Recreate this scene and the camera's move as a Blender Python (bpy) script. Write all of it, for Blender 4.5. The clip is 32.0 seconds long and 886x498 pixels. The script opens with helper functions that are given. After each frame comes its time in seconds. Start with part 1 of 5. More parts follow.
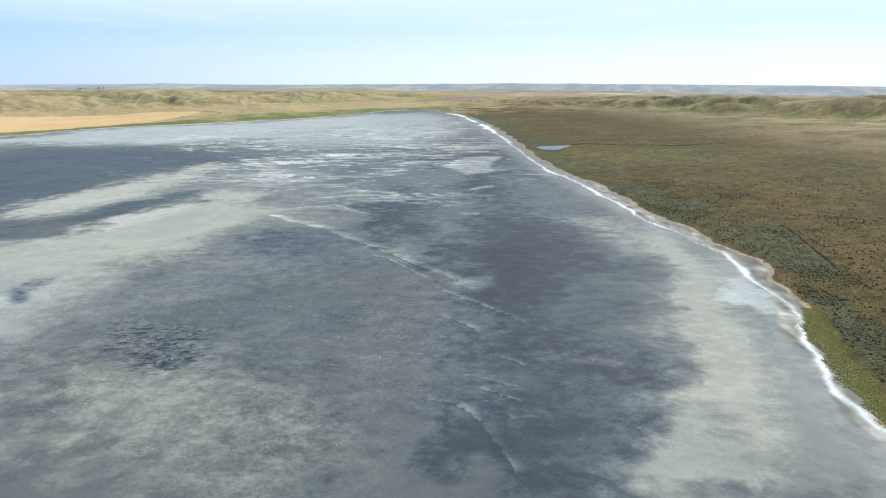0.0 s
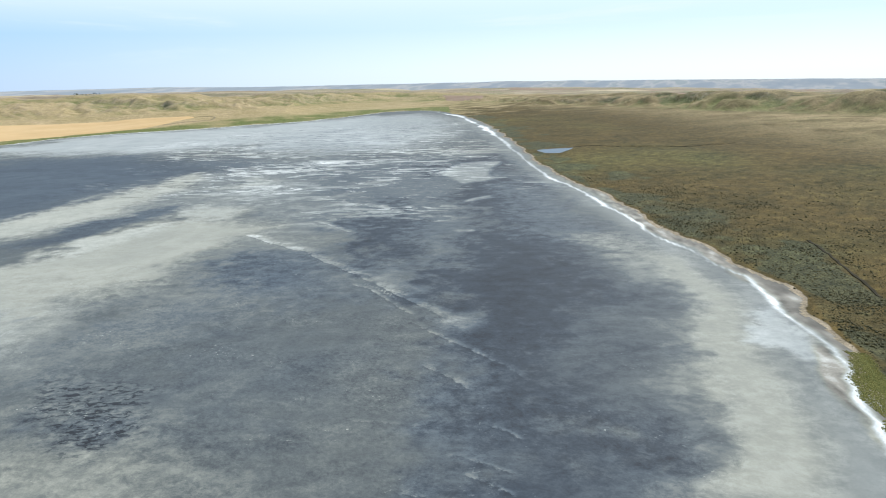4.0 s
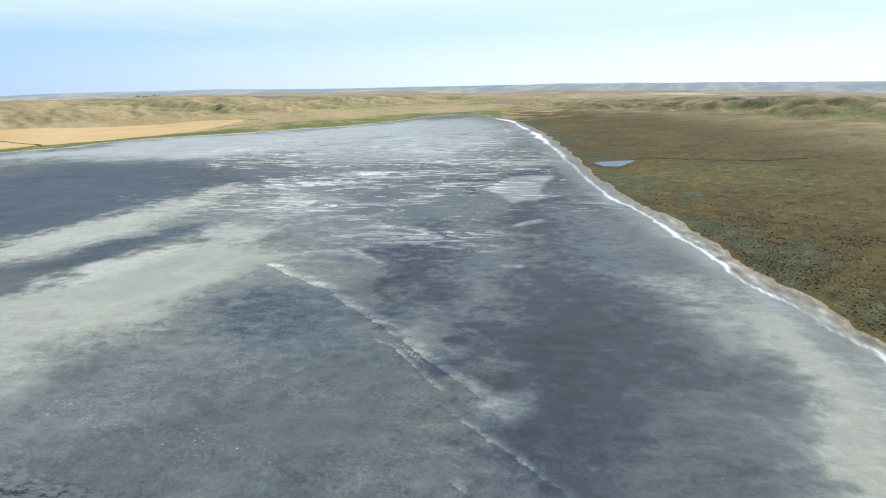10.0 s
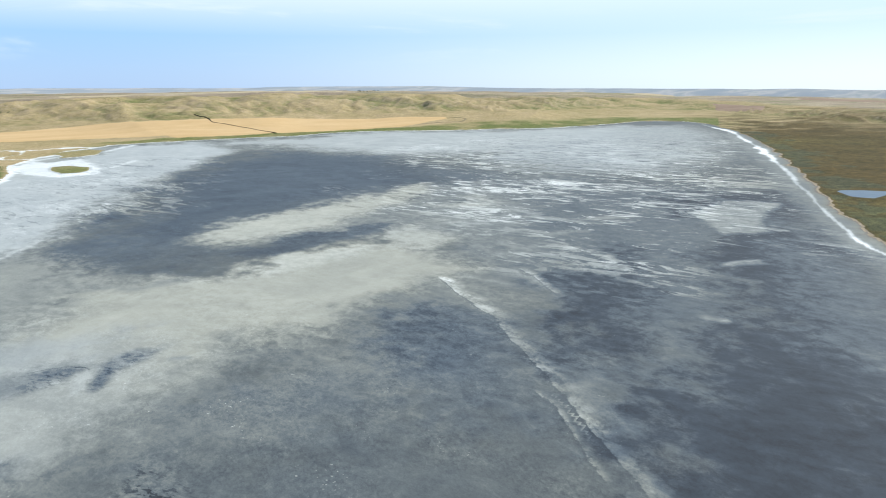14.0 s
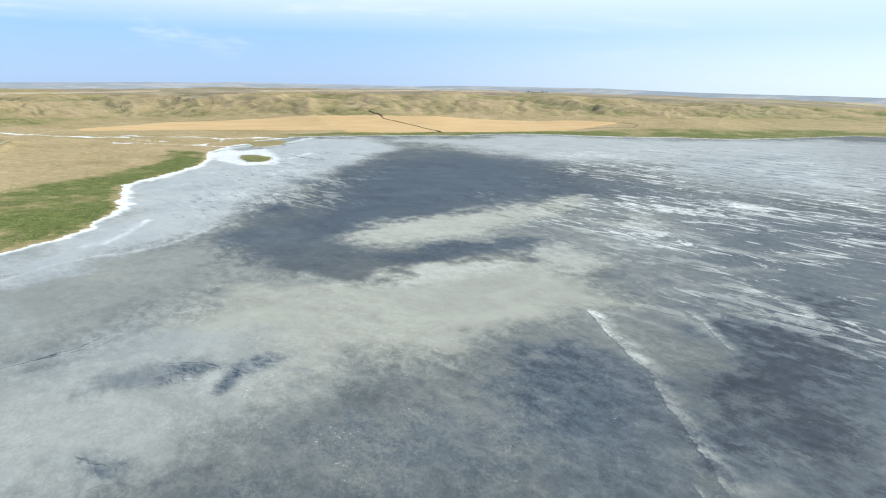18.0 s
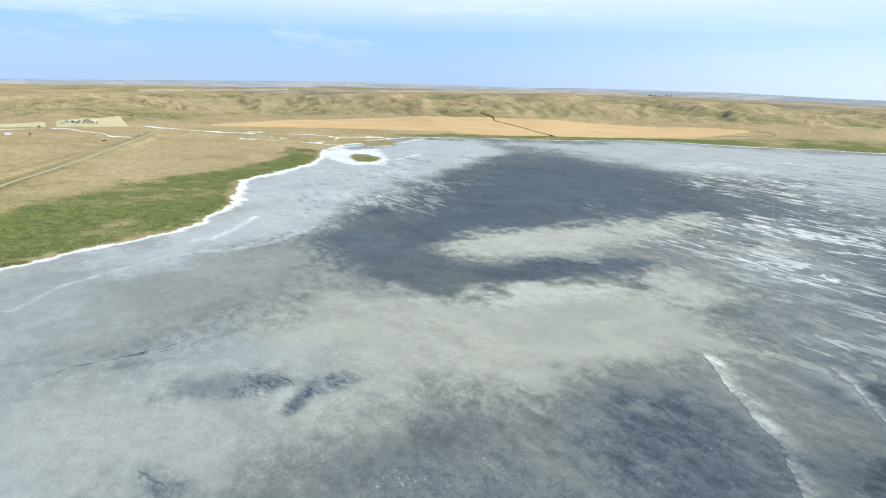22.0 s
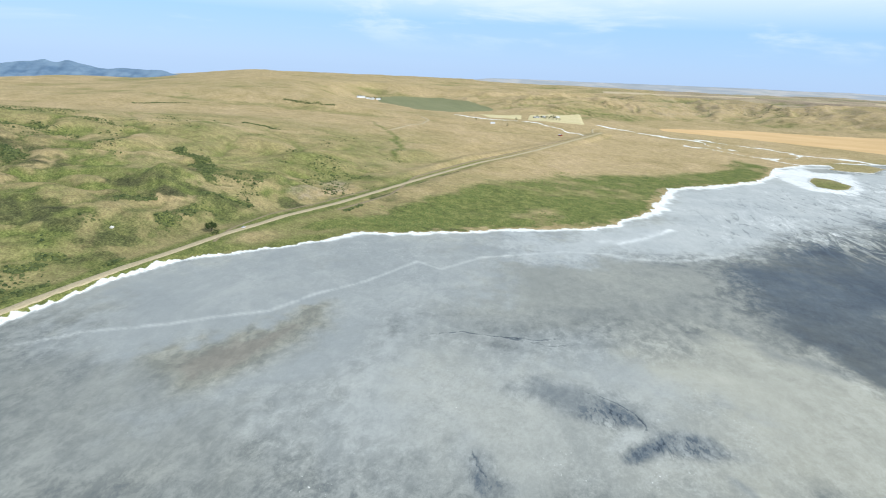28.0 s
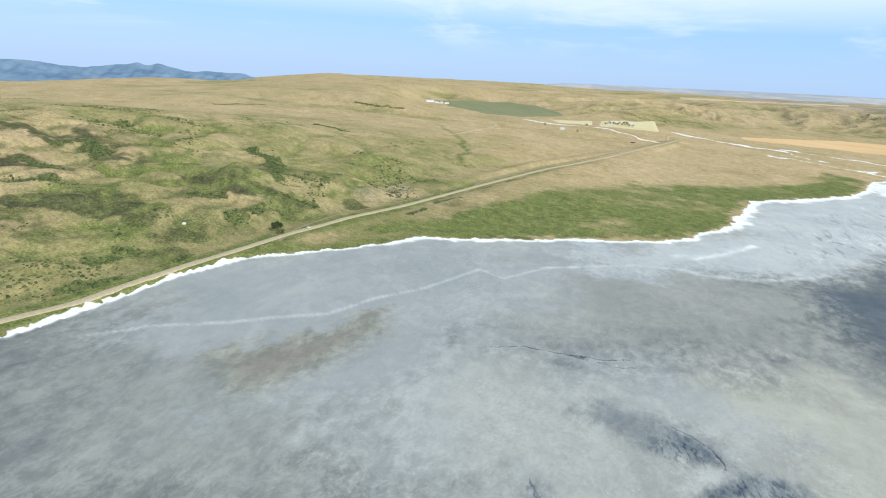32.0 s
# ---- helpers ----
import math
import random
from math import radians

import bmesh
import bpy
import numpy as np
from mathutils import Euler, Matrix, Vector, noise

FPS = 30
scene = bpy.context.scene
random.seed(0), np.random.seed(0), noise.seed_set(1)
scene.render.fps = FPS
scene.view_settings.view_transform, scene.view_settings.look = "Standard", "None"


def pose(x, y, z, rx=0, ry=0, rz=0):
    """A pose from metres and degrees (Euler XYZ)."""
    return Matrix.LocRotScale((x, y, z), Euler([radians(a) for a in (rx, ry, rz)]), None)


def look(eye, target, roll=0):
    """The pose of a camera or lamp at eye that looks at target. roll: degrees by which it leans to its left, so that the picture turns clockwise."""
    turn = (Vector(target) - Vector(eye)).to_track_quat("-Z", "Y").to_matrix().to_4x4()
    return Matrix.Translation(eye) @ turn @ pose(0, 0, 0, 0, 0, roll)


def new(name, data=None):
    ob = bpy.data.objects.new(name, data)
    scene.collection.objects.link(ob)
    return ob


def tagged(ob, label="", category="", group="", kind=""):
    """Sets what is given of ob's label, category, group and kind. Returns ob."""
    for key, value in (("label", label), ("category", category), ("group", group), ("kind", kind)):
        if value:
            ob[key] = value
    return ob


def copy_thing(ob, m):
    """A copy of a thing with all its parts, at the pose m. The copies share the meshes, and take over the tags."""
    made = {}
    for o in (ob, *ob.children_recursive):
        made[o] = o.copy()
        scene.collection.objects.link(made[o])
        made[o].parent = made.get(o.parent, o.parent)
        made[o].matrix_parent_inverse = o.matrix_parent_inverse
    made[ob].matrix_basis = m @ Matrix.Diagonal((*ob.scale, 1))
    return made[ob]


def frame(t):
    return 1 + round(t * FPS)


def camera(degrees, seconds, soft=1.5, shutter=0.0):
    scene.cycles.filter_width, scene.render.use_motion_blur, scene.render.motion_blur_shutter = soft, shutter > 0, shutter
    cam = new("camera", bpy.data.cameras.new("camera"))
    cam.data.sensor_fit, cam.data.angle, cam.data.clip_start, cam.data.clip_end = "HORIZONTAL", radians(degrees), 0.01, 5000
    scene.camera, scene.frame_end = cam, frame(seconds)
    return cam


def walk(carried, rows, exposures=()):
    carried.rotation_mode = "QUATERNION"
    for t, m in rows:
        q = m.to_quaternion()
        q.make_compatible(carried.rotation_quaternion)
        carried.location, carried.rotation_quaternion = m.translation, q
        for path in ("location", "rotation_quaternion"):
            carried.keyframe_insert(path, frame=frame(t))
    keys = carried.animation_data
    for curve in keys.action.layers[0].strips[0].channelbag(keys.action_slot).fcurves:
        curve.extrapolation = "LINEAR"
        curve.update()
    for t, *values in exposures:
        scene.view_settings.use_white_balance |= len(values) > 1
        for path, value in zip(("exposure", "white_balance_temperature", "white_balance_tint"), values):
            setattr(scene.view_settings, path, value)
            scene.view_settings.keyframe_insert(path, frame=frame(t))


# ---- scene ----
cam = camera(75.44, 32.0, soft=1.1)
PATH = [
    (0, (0.12, 0.13, 120.10), (0.12, 191.95, 63.48), -0.89),
    (0.5, (1.80, 5.99, 121.20), (2.35, 197.73, 64.31), -1.16),
    (1, (3.36, 11.77, 122.19), (4.17, 203.45, 65.11), -1.37),
    (1.5, (4.82, 17.50, 123.06), (4.83, 209.15, 65.86), -1.53),
    (2, (6.18, 23.23, 123.81), (5.66, 214.86, 66.57), -1.65),
    (2.5, (7.36, 29.06, 124.39), (6.68, 220.70, 67.16), -1.74),
    (4.5, (11.06, 53.27, 126.04), (9.04, 244.95, 68.99), -2.02),
    (5, (11.78, 59.28, 126.41), (7.64, 250.96, 69.46), -2.04),
    (5.5, (12.32, 65.24, 126.81), (6.84, 256.92, 69.99), -2.05),
    (6, (12.74, 71.15, 127.31), (6.78, 262.85, 70.60), -2.07),
    (6.5, (13.05, 77.03, 127.92), (6.86, 268.74, 71.29), -2.11),
    (7, (13.25, 82.87, 128.60), (6.82, 274.60, 72.02), -2.14),
    (7.5, (13.36, 88.69, 129.29), (6.65, 280.43, 72.78), -2.15),
    (8, (13.42, 94.47, 129.97), (5.67, 286.19, 73.53), -2.11),
    (8.5, (13.45, 100.22, 130.63), (3.14, 291.83, 74.27), -2.05),
    (9, (13.49, 105.93, 131.29), (1.06, 297.44, 74.99), -1.97),
    (9.5, (13.56, 111.61, 131.98), (-1.65, 302.94, 75.73), -1.91),
    (10, (13.63, 117.21, 132.71), (-4.45, 308.30, 76.52), -1.84),
    (10.5, (13.66, 122.64, 133.50), (-8.24, 313.36, 77.40), -1.74),
    (11, (13.61, 127.91, 134.36), (-14.56, 317.84, 78.39), -1.61),
    (11.5, (13.46, 133.04, 135.29), (-23.59, 321.49, 79.49), -1.44),
    (12, (13.17, 138.09, 136.29), (-33.30, 324.49, 80.64), -1.25),
    (12.5, (12.71, 143.07, 137.30), (-43.43, 326.83, 81.79), -1.04),
    (13, (12.06, 148.00, 138.28), (-52.98, 328.84, 82.87), -0.85),
    (13.5, (11.22, 152.93, 139.16), (-61.75, 330.73, 83.83), -0.69),
    (14, (10.13, 157.90, 139.92), (-69.91, 332.65, 84.63), -0.55),
    (14.5, (8.65, 162.88, 140.49), (-77.24, 334.84, 85.24), -0.41),
    (16.5, (0.78, 182.33, 142.22), (-107.13, 341.46, 87.16), 0.26),
    (17, (-1.30, 186.84, 142.75), (-115.91, 341.20, 87.63), 0.44),
    (17.5, (-3.39, 191.08, 143.30), (-123.88, 340.86, 88.08), 0.58),
    (18, (-5.45, 195.15, 143.82), (-130.33, 341.26, 88.52), 0.70),
    (18.5, (-7.50, 199.09, 144.32), (-135.82, 342.16, 88.95), 0.78),
    (19, (-9.58, 202.87, 144.78), (-140.97, 343.11, 89.36), 0.85),
    (19.5, (-11.71, 206.50, 145.19), (-145.53, 344.40, 89.75), 0.92),
    (20, (-13.88, 209.97, 145.57), (-150.02, 345.58, 90.11), 1.00),
    (20.5, (-16.07, 213.32, 145.94), (-155.33, 345.71, 90.45), 1.10),
    (21, (-18.24, 216.60, 146.29), (-161.79, 344.31, 90.75), 1.20),
    (21.5, (-20.35, 219.82, 146.59), (-167.84, 342.94, 91.00), 1.29),
    (22, (-22.41, 222.98, 146.78), (-172.78, 342.53, 91.15), 1.35),
    (22.5, (-24.47, 226.03, 146.82), (-177.79, 341.75, 91.12), 1.41),
    (23, (-26.64, 228.93, 146.69), (-182.16, 341.60, 90.83), 1.50),
    (23.5, (-29.01, 231.64, 146.42), (-194.74, 328.50, 90.28), 1.66),
    (24, (-31.52, 234.18, 146.08), (-205.64, 314.74, 89.57), 1.90),
    (24.5, (-33.83, 236.37, 145.85), (-211.96, 307.33, 88.97), 2.13),
    (26.5, (-40.77, 242.68, 145.79), (-229.02, 277.37, 87.83), 2.56),
    (27, (-42.59, 244.05, 145.72), (-233.11, 260.53, 87.17), 2.74),
    (27.5, (-44.30, 245.12, 145.59), (-235.35, 242.11, 86.52), 2.91),
    (28, (-45.88, 245.86, 145.46), (-236.47, 233.82, 86.04), 3.04),
    (28.5, (-47.38, 246.25, 145.35), (-237.76, 231.98, 85.75), 3.13),
    (29, (-48.84, 246.34, 145.26), (-239.06, 230.40, 85.58), 3.19),
    (29.5, (-50.32, 246.25, 145.18), (-240.09, 225.69, 85.47), 3.24),
    (30, (-51.86, 246.07, 145.08), (-241.06, 220.77, 85.38), 3.26),
    (30.5, (-53.47, 245.83, 144.93), (-242.17, 216.90, 85.28), 3.27),
    (31, (-55.15, 245.50, 144.69), (-243.84, 216.35, 85.16), 3.27),
    (31.5, (-56.88, 245.10, 144.36), (-245.43, 214.69, 84.99), 3.28),
    (32, (-58.65, 244.67, 143.95), (-246.66, 210.77, 84.77), 3.30),
]
walk(cam, [(t, look(eye, target, roll)) for t, eye, target, roll in PATH], exposures=[(0, 0.40, 6350, 5)])

# ---- light ----
SUN_ELEV, SUN_AZ = 40.0, 38.0     # degrees; azimuth clockwise from +y
world = bpy.data.worlds.new("sky")
scene.world = world
world.use_nodes = True
wn, wl = world.node_tree.nodes, world.node_tree.links
sky = wn.new("ShaderNodeTexSky")
sky.sky_type = "NISHITA"
sky.sun_disc = False
sky.sun_elevation = radians(SUN_ELEV)
sky.sun_rotation = radians(SUN_AZ)
sky.altitude = 600
sky.air_density = 1.0
sky.dust_density = 0.6
sky.ozone_density = 2.0
wn["Background"].inputs["Strength"].default_value = 0.12
# Thin bright haze near the horizon and faint cirrus over the blue.
way = wn.new("ShaderNodeTexCoord")
split = wn.new("ShaderNodeSeparateXYZ")
wl.new(way.outputs["Generated"], split.inputs[0])


def world_math(op, a, b, c=None):
    n = wn.new("ShaderNodeMath")
    n.operation = op
    for k, v in enumerate((a, b, c)):
        if v is not None:
            if isinstance(v, (int, float)):
                n.inputs[k].default_value = v
            else:
                wl.new(v, n.inputs[k])
    return n.outputs[0]


def world_range(v, a, b, c, d):
    n = wn.new("ShaderNodeMapRange")
    n.interpolation_type = "SMOOTHSTEP"
    wl.new(v, n.inputs["Value"])
    for key, val in (("From Min", a), ("From Max", b), ("To Min", c), ("To Max", d)):
        n.inputs[key].default_value = val
    return n.outputs[0]


haze = world_range(split.outputs["Z"], 0.10, 0.45, 0.88, 0.12)
rise = wn.new("ShaderNodeValToRGB")
for e, (p, c) in zip((rise.color_ramp.elements[0], rise.color_ramp.elements[1], rise.color_ramp.elements.new(0.35)), ((0.0, (0.38, 0.535, 0.83, 1)), (1.0, (0.26, 0.53, 0.85, 1)), (0.35, (0.34, 0.545, 0.85, 1)))):
    e.position, e.color = p, c
wl.new(world_range(split.outputs["Z"], -0.02, 0.22, 0.0, 1.0), rise.inputs[0])
# Paler towards the sun.
sunward = world_math("ADD", world_math("MULTIPLY", split.outputs["X"], math.sin(radians(SUN_AZ))), world_math("MULTIPLY", split.outputs["Y"], math.cos(radians(SUN_AZ))))
pale = wn.new("ShaderNodeMix")
pale.data_type = "RGBA"
wl.new(world_math("MULTIPLY", world_range(sunward, -0.1, 1.0, 0.0, 0.88), world_range(split.outputs["Z"], 0.0, 0.16, 1.0, 0.25)), pale.inputs["Factor"])
wl.new(rise.outputs[0], pale.inputs["A"])
pale.inputs["B"].default_value = (0.78, 0.87, 0.94, 1)
bright = wn.new("ShaderNodeVectorMath")
bright.operation = "SCALE"
bright.inputs["Scale"].default_value = 7.7
wl.new(pale.outputs["Result"], bright.inputs[0])
mix = wn.new("ShaderNodeMix")
mix.data_type = "RGBA"
wl.new(haze, mix.inputs["Factor"])
wl.new(sky.outputs["Color"], mix.inputs["A"])
wl.new(bright.outputs[0], mix.inputs["B"])
stretch = wn.new("ShaderNodeMapping")
stretch.inputs["Scale"].default_value = (1.2, 2.6, 14.0)
stretch.inputs["Rotation"].default_value = (0.05, 0.06, 0.5)
wl.new(way.outputs["Generated"], stretch.inputs["Vector"])
wisps = wn.new("ShaderNodeTexNoise")
wisps.inputs["Scale"].default_value = 1.6
wisps.inputs["Detail"].default_value = 7.0
wisps.inputs["Roughness"].default_value = 0.6
wisps.inputs["Distortion"].default_value = 0.4
wl.new(stretch.outputs[0], wisps.inputs["Vector"])
veil = world_math("MULTIPLY", world_range(wisps.outputs["Fac"], 0.50, 0.72, 0.0, 0.62), world_range(split.outputs["Z"], 0.02, 0.08, 0.0, 1.0))
mix2 = wn.new("ShaderNodeMix")
mix2.data_type = "RGBA"
wl.new(veil, mix2.inputs["Factor"])
wl.new(mix.outputs["Result"], mix2.inputs["A"])
mix2.inputs["B"].default_value = (5.6, 6.2, 6.7, 1)
wl.new(mix2.outputs["Result"], wn["Background"].inputs["Color"])
sun = new("sun", bpy.data.lights.new("sun", "SUN"))
sun.data.energy = 3.4
sun.data.angle = radians(0.5)
sun.data.color = (1.0, 0.97, 0.93)
sun.matrix_world = look((math.sin(radians(SUN_AZ)) * 100, math.cos(radians(SUN_AZ)) * 100, math.tan(radians(SUN_ELEV)) * 100), (0, 0, 0))


# ---- materials ----
class Mat:
    """A small wrapper to write node materials briefly."""

    def __init__(self, name, rough=0.9, spec=0.2):
        self.m = bpy.data.materials.new(name)
        self.m.use_nodes = True
        self.n, self.l = self.m.node_tree.nodes, self.m.node_tree.links
        self.b = self.n["Principled BSDF"]
        self.b.inputs["Roughness"].default_value = rough
        self.b.inputs["Specular IOR Level"].default_value = spec
        self.place = self.n.new("ShaderNodeNewGeometry").outputs["Position"]

    def put(self, sock, v):
        if isinstance(v, (int, float)):
            sock.default_value = v
        elif isinstance(v, tuple):
            sock.default_value = (*v, 1) if len(v) == 3 else v
        else:
            self.l.new(v, sock)

    def math(self, op, a, b=0.0, clamp=False):
        n = self.n.new("ShaderNodeMath")
        n.operation, n.use_clamp = op, clamp
        self.put(n.inputs[0], a)
        self.put(n.inputs[1], b)
        return n.outputs[0]

    def attr(self, name):
        n = self.n.new("ShaderNodeAttribute")
        n.attribute_name = name
        return n.outputs["Fac"]

    def noise(self, size, detail=4, rough=0.55, stretch=(1, 1, 1), turn=0.0, distort=0.0, seed=0.0):
        m = self.n.new("ShaderNodeMapping")
        m.inputs["Scale"].default_value = tuple(1 / (size * s) for s in stretch)
        m.inputs["Location"].default_value = (seed, seed * 1.7, seed * 0.3)
        turned = self.n.new("ShaderNodeVectorRotate")
        turned.rotation_type = "Z_AXIS"
        turned.inputs["Angle"].default_value = radians(-turn)
        self.l.new(self.place, turned.inputs["Vector"])
        self.l.new(turned.outputs[0], m.inputs["Vector"])
        t = self.n.new("ShaderNodeTexNoise")
        t.inputs["Scale"].default_value = 1.0
        t.inputs["Detail"].default_value = detail
        t.inputs["Roughness"].default_value = rough
        t.inputs["Distortion"].default_value = distort
        self.l.new(m.outputs[0], t.inputs["Vector"])
        return t.outputs["Fac"]

    def range(self, v, a, b, c=0.0, d=1.0):
        n = self.n.new("ShaderNodeMapRange")
        n.interpolation_type = "SMOOTHSTEP"
        self.put(n.inputs["Value"], v)
        for key, val in (("From Min", a), ("From Max", b), ("To Min", c), ("To Max", d)):
            n.inputs[key].default_value = val
        return n.outputs[0]

    def ramp(self, v, *stops):
        n = self.n.new("ShaderNodeValToRGB")
        while len(n.color_ramp.elements) < len(stops):
            n.color_ramp.elements.new(0.5)
        for e, (p, c) in zip(n.color_ramp.elements, stops):
            e.position, e.color = p, (*c, 1)
        self.put(n.inputs[0], v)
        return n.outputs[0]

    def mix(self, f, a, b):
        n = self.n.new("ShaderNodeMix")
        n.data_type = "RGBA"
        self.put(n.inputs["Factor"], f)
        self.put(n.inputs["A"], a)
        self.put(n.inputs["B"], b)
        return n.outputs["Result"]

    def bump(self, h, dist, strength=1.0):
        n = self.n.new("ShaderNodeBump")
        n.inputs["Distance"].default_value = dist
        n.inputs["Strength"].default_value = strength
        self.l.new(h, n.inputs["Height"])
        self.l.new(n.outputs[0], self.b.inputs["Normal"])

    def colour(self, c):
        self.put(self.b.inputs["Base Color"], c)
        return self


def random_island(m):
    return m.n.new("ShaderNodeNewGeometry").outputs["Random Per Island"]


WIND = -7.0      # degrees: the way the salt lines run
# Dried lake bed: dark damp mud under crusts of salt.
lake = Mat("salt_crust", 0.82, 0.25)
tone = lake.attr("tone")
warm = lake.attr("warm")
streaky = lake.attr("streaky")
rough_k = lake.attr("flecked")


def centred(v, amount):
    return lake.math("MULTIPLY", lake.math("SUBTRACT", v, 0.5), amount)


def plus(a, b):
    return lake.math("ADD", a, b)


big = lake.noise(60, 8, 0.60, (1.25, 1, 1), WIND + 40, 1.1, 3)
mid = lake.noise(11, 8, 0.66, (1.3, 1, 1), WIND - 8, 0.6, 7)
silk = lake.noise(8, 7, 0.66, (1.9, 1, 1), WIND + 30, 0.7, 19)
fine = lake.noise(0.7, 3, 0.6, (1.4, 1, 1), WIND, 0, 11)
line = lake.noise(19, 8, 0.66, (3.4, 1, 1), WIND, 1.7, 23)
line2 = lake.noise(6, 6, 0.64, (4.0, 1, 1), WIND + 10, 1.3, 29)
gust = lake.noise(120, 3, 0.5, (1.8, 1, 1), WIND, 0.4, 36)
fleck = lake.noise(1.3, 2, 0.5, (1.5, 1, 1), 20, 0, 41)
flock = lake.noise(26, 5, 0.6, (1.7, 1, 1), -20, 0.5, 43)
scuff = lake.noise(1.8, 7, 0.72, (1.25, 1, 1), WIND - 30, 0.4, 53)
# Cloudy thin salt, drawn out down the wind, and stippled crust where it breaks up.
v = plus(tone, centred(big, 0.24))
v = plus(v, lake.math("MULTIPLY", centred(mid, 0.30), plus(lake.math("MULTIPLY", rough_k, 0.7), 0.3)))
v = plus(v, lake.math("MULTIPLY", centred(silk, 0.26), plus(lake.math("MULTIPLY", rough_k, 0.8), 0.2)))
v = plus(v, lake.math("MULTIPLY", centred(scuff, 1.0), plus(lake.math("MULTIPLY", rough_k, lake.range(flock, 0.36, 0.62, 0.18, 0.62)), 0.07)))
v = plus(v, lake.math("MULTIPLY", centred(fine, 1.0), plus(lake.math("MULTIPLY", rough_k, 0.12), 0.04)))
# Torn filaments where one crust gives way to another.
torn = lake.noise(8, 10, 0.78, (1.35, 1, 1), WIND - 2, 0.3, 67)
v = plus(v, lake.math("MULTIPLY", lake.range(torn, 0.38, 0.62, -0.11, 0.11), plus(lake.attr("edge"), 0.05)))
# Salt blown into lines over the far mud, and dark lenses left between them.
lined = plus(line, centred(gust, 0.42))
lines = lake.math("SUBTRACT", lake.range(lined, 0.548, 0.570, 0.0, 0.46), 0.03)
lines = plus(lines, lake.range(plus(line2, centred(gust, 0.25)), 0.605, 0.62, 0.0, 0.30))
v = plus(v, lake.math("MULTIPLY", lines, lake.math("MULTIPLY", streaky, lake.range(tone, 0.40, 0.66, 1.0, 0.25))))
lenses = plus(lake.range(line, 0.395, 0.425, 0.28, 0.0), lake.range(line2, 0.375, 0.40, 0.14, 0.0))
v = lake.math("SUBTRACT", v, lake.math("MULTIPLY", lenses, lake.math("MULTIPLY", streaky, lake.range(tone, 0.44, 0.60))))
# Ledges of crust: one clean edge, fading away behind it; the first hand of the edge is brightest.
side_d = plus(lake.attr("ledge"), plus(centred(mid, 7.0), centred(scuff, 3.0)))
ledge_w = lake.attr("ledge_width")
back = lake.math("DIVIDE", side_d, ledge_w)
on_ledge = lake.math("MULTIPLY", lake.range(side_d, -0.5, 0.5), lake.range(back, 1.0, 0.15))
lip = lake.math("MULTIPLY", lake.range(side_d, -0.4, 0.3), lake.range(side_d, 2.2, 0.4, 0.0, 0.16))
# A thin shadow line is painted into the tone below each ledge's edge.
foot_shadow = lake.math("MULTIPLY", lake.range(side_d, -2.6, -0.3), lake.range(side_d, 0.3, -0.4, 0.0, 0.16))
raised = lake.math("SUBTRACT", lake.math("MULTIPLY", plus(on_ledge, lip), lake.range(plus(mid, centred(scuff, 0.5)), 0.36, 0.62, 0.30, 1.15)), foot_shadow)
v = plus(v, lake.math("MULTIPLY", lake.math("MULTIPLY", raised, lake.attr("ledge_high")), lake.range(flock, 0.36, 0.60, 0.5, 1.15)))
clod = lake.noise(2.2, 3, 0.6, (2.2, 1, 1), WIND + 12, 0.5, 61)
v = lake.math("SUBTRACT", v, lake.math("MULTIPLY", lake.range(clod, 0.53, 0.58, 0.0, 0.24), lake.attr("cloddy")))
v = plus(v, lake.math("MULTIPLY", lake.range(clod, 0.46, 0.40, 0.0, 0.10), lake.attr("cloddy")))
# Loose white flakes lying in flocks.
dots = lake.math("MULTIPLY", lake.range(fleck, 0.66, 0.70), lake.range(plus(flock, centred(mid, 0.4)), 0.56, 0.64, 0.0, 0.6))
v = lake.math("ADD", v, lake.math("MULTIPLY", dots, rough_k), True)
cool_c = lake.ramp(v, (0.0, (0.024, 0.029, 0.036)), (0.14, (0.046, 0.060, 0.078)), (0.30, (0.097, 0.122, 0.146)), (0.45, (0.184, 0.203, 0.206)), (0.62, (0.290, 0.313, 0.313)), (0.80, (0.462, 0.485, 0.478)), (1.0, (0.80, 0.81, 0.79)))
warm_c = lake.ramp(v, (0.0, (0.029, 0.031, 0.033)), (0.14, (0.060, 0.064, 0.064)), (0.30, (0.126, 0.133, 0.120)), (0.45, (0.203, 0.208, 0.178)), (0.62, (0.325, 0.320, 0.262)), (0.80, (0.480, 0.475, 0.405)), (1.0, (0.80, 0.80, 0.76)))
brown_c = lake.ramp(v, (0.0, (0.05, 0.045, 0.035)), (0.3, (0.135, 0.120, 0.098)), (0.6, (0.31, 0.285, 0.24)), (1.0, (0.80, 0.79, 0.75)))
hue = plus(warm, centred(big, 0.45))
lake.colour(lake.mix(lake.range(warm, 1.0, 1.6), lake.mix(lake.math("ADD", hue, 0.0, True), cool_c, warm_c), brown_c))
lake.bump(plus(lake.math("MULTIPLY", scuff, plus(rough_k, 0.05)), plus(lake.math("MULTIPLY", mid, 0.25), lake.math("MULTIPLY", clod, lake.attr("cloddy")))), 0.32, 0.6)

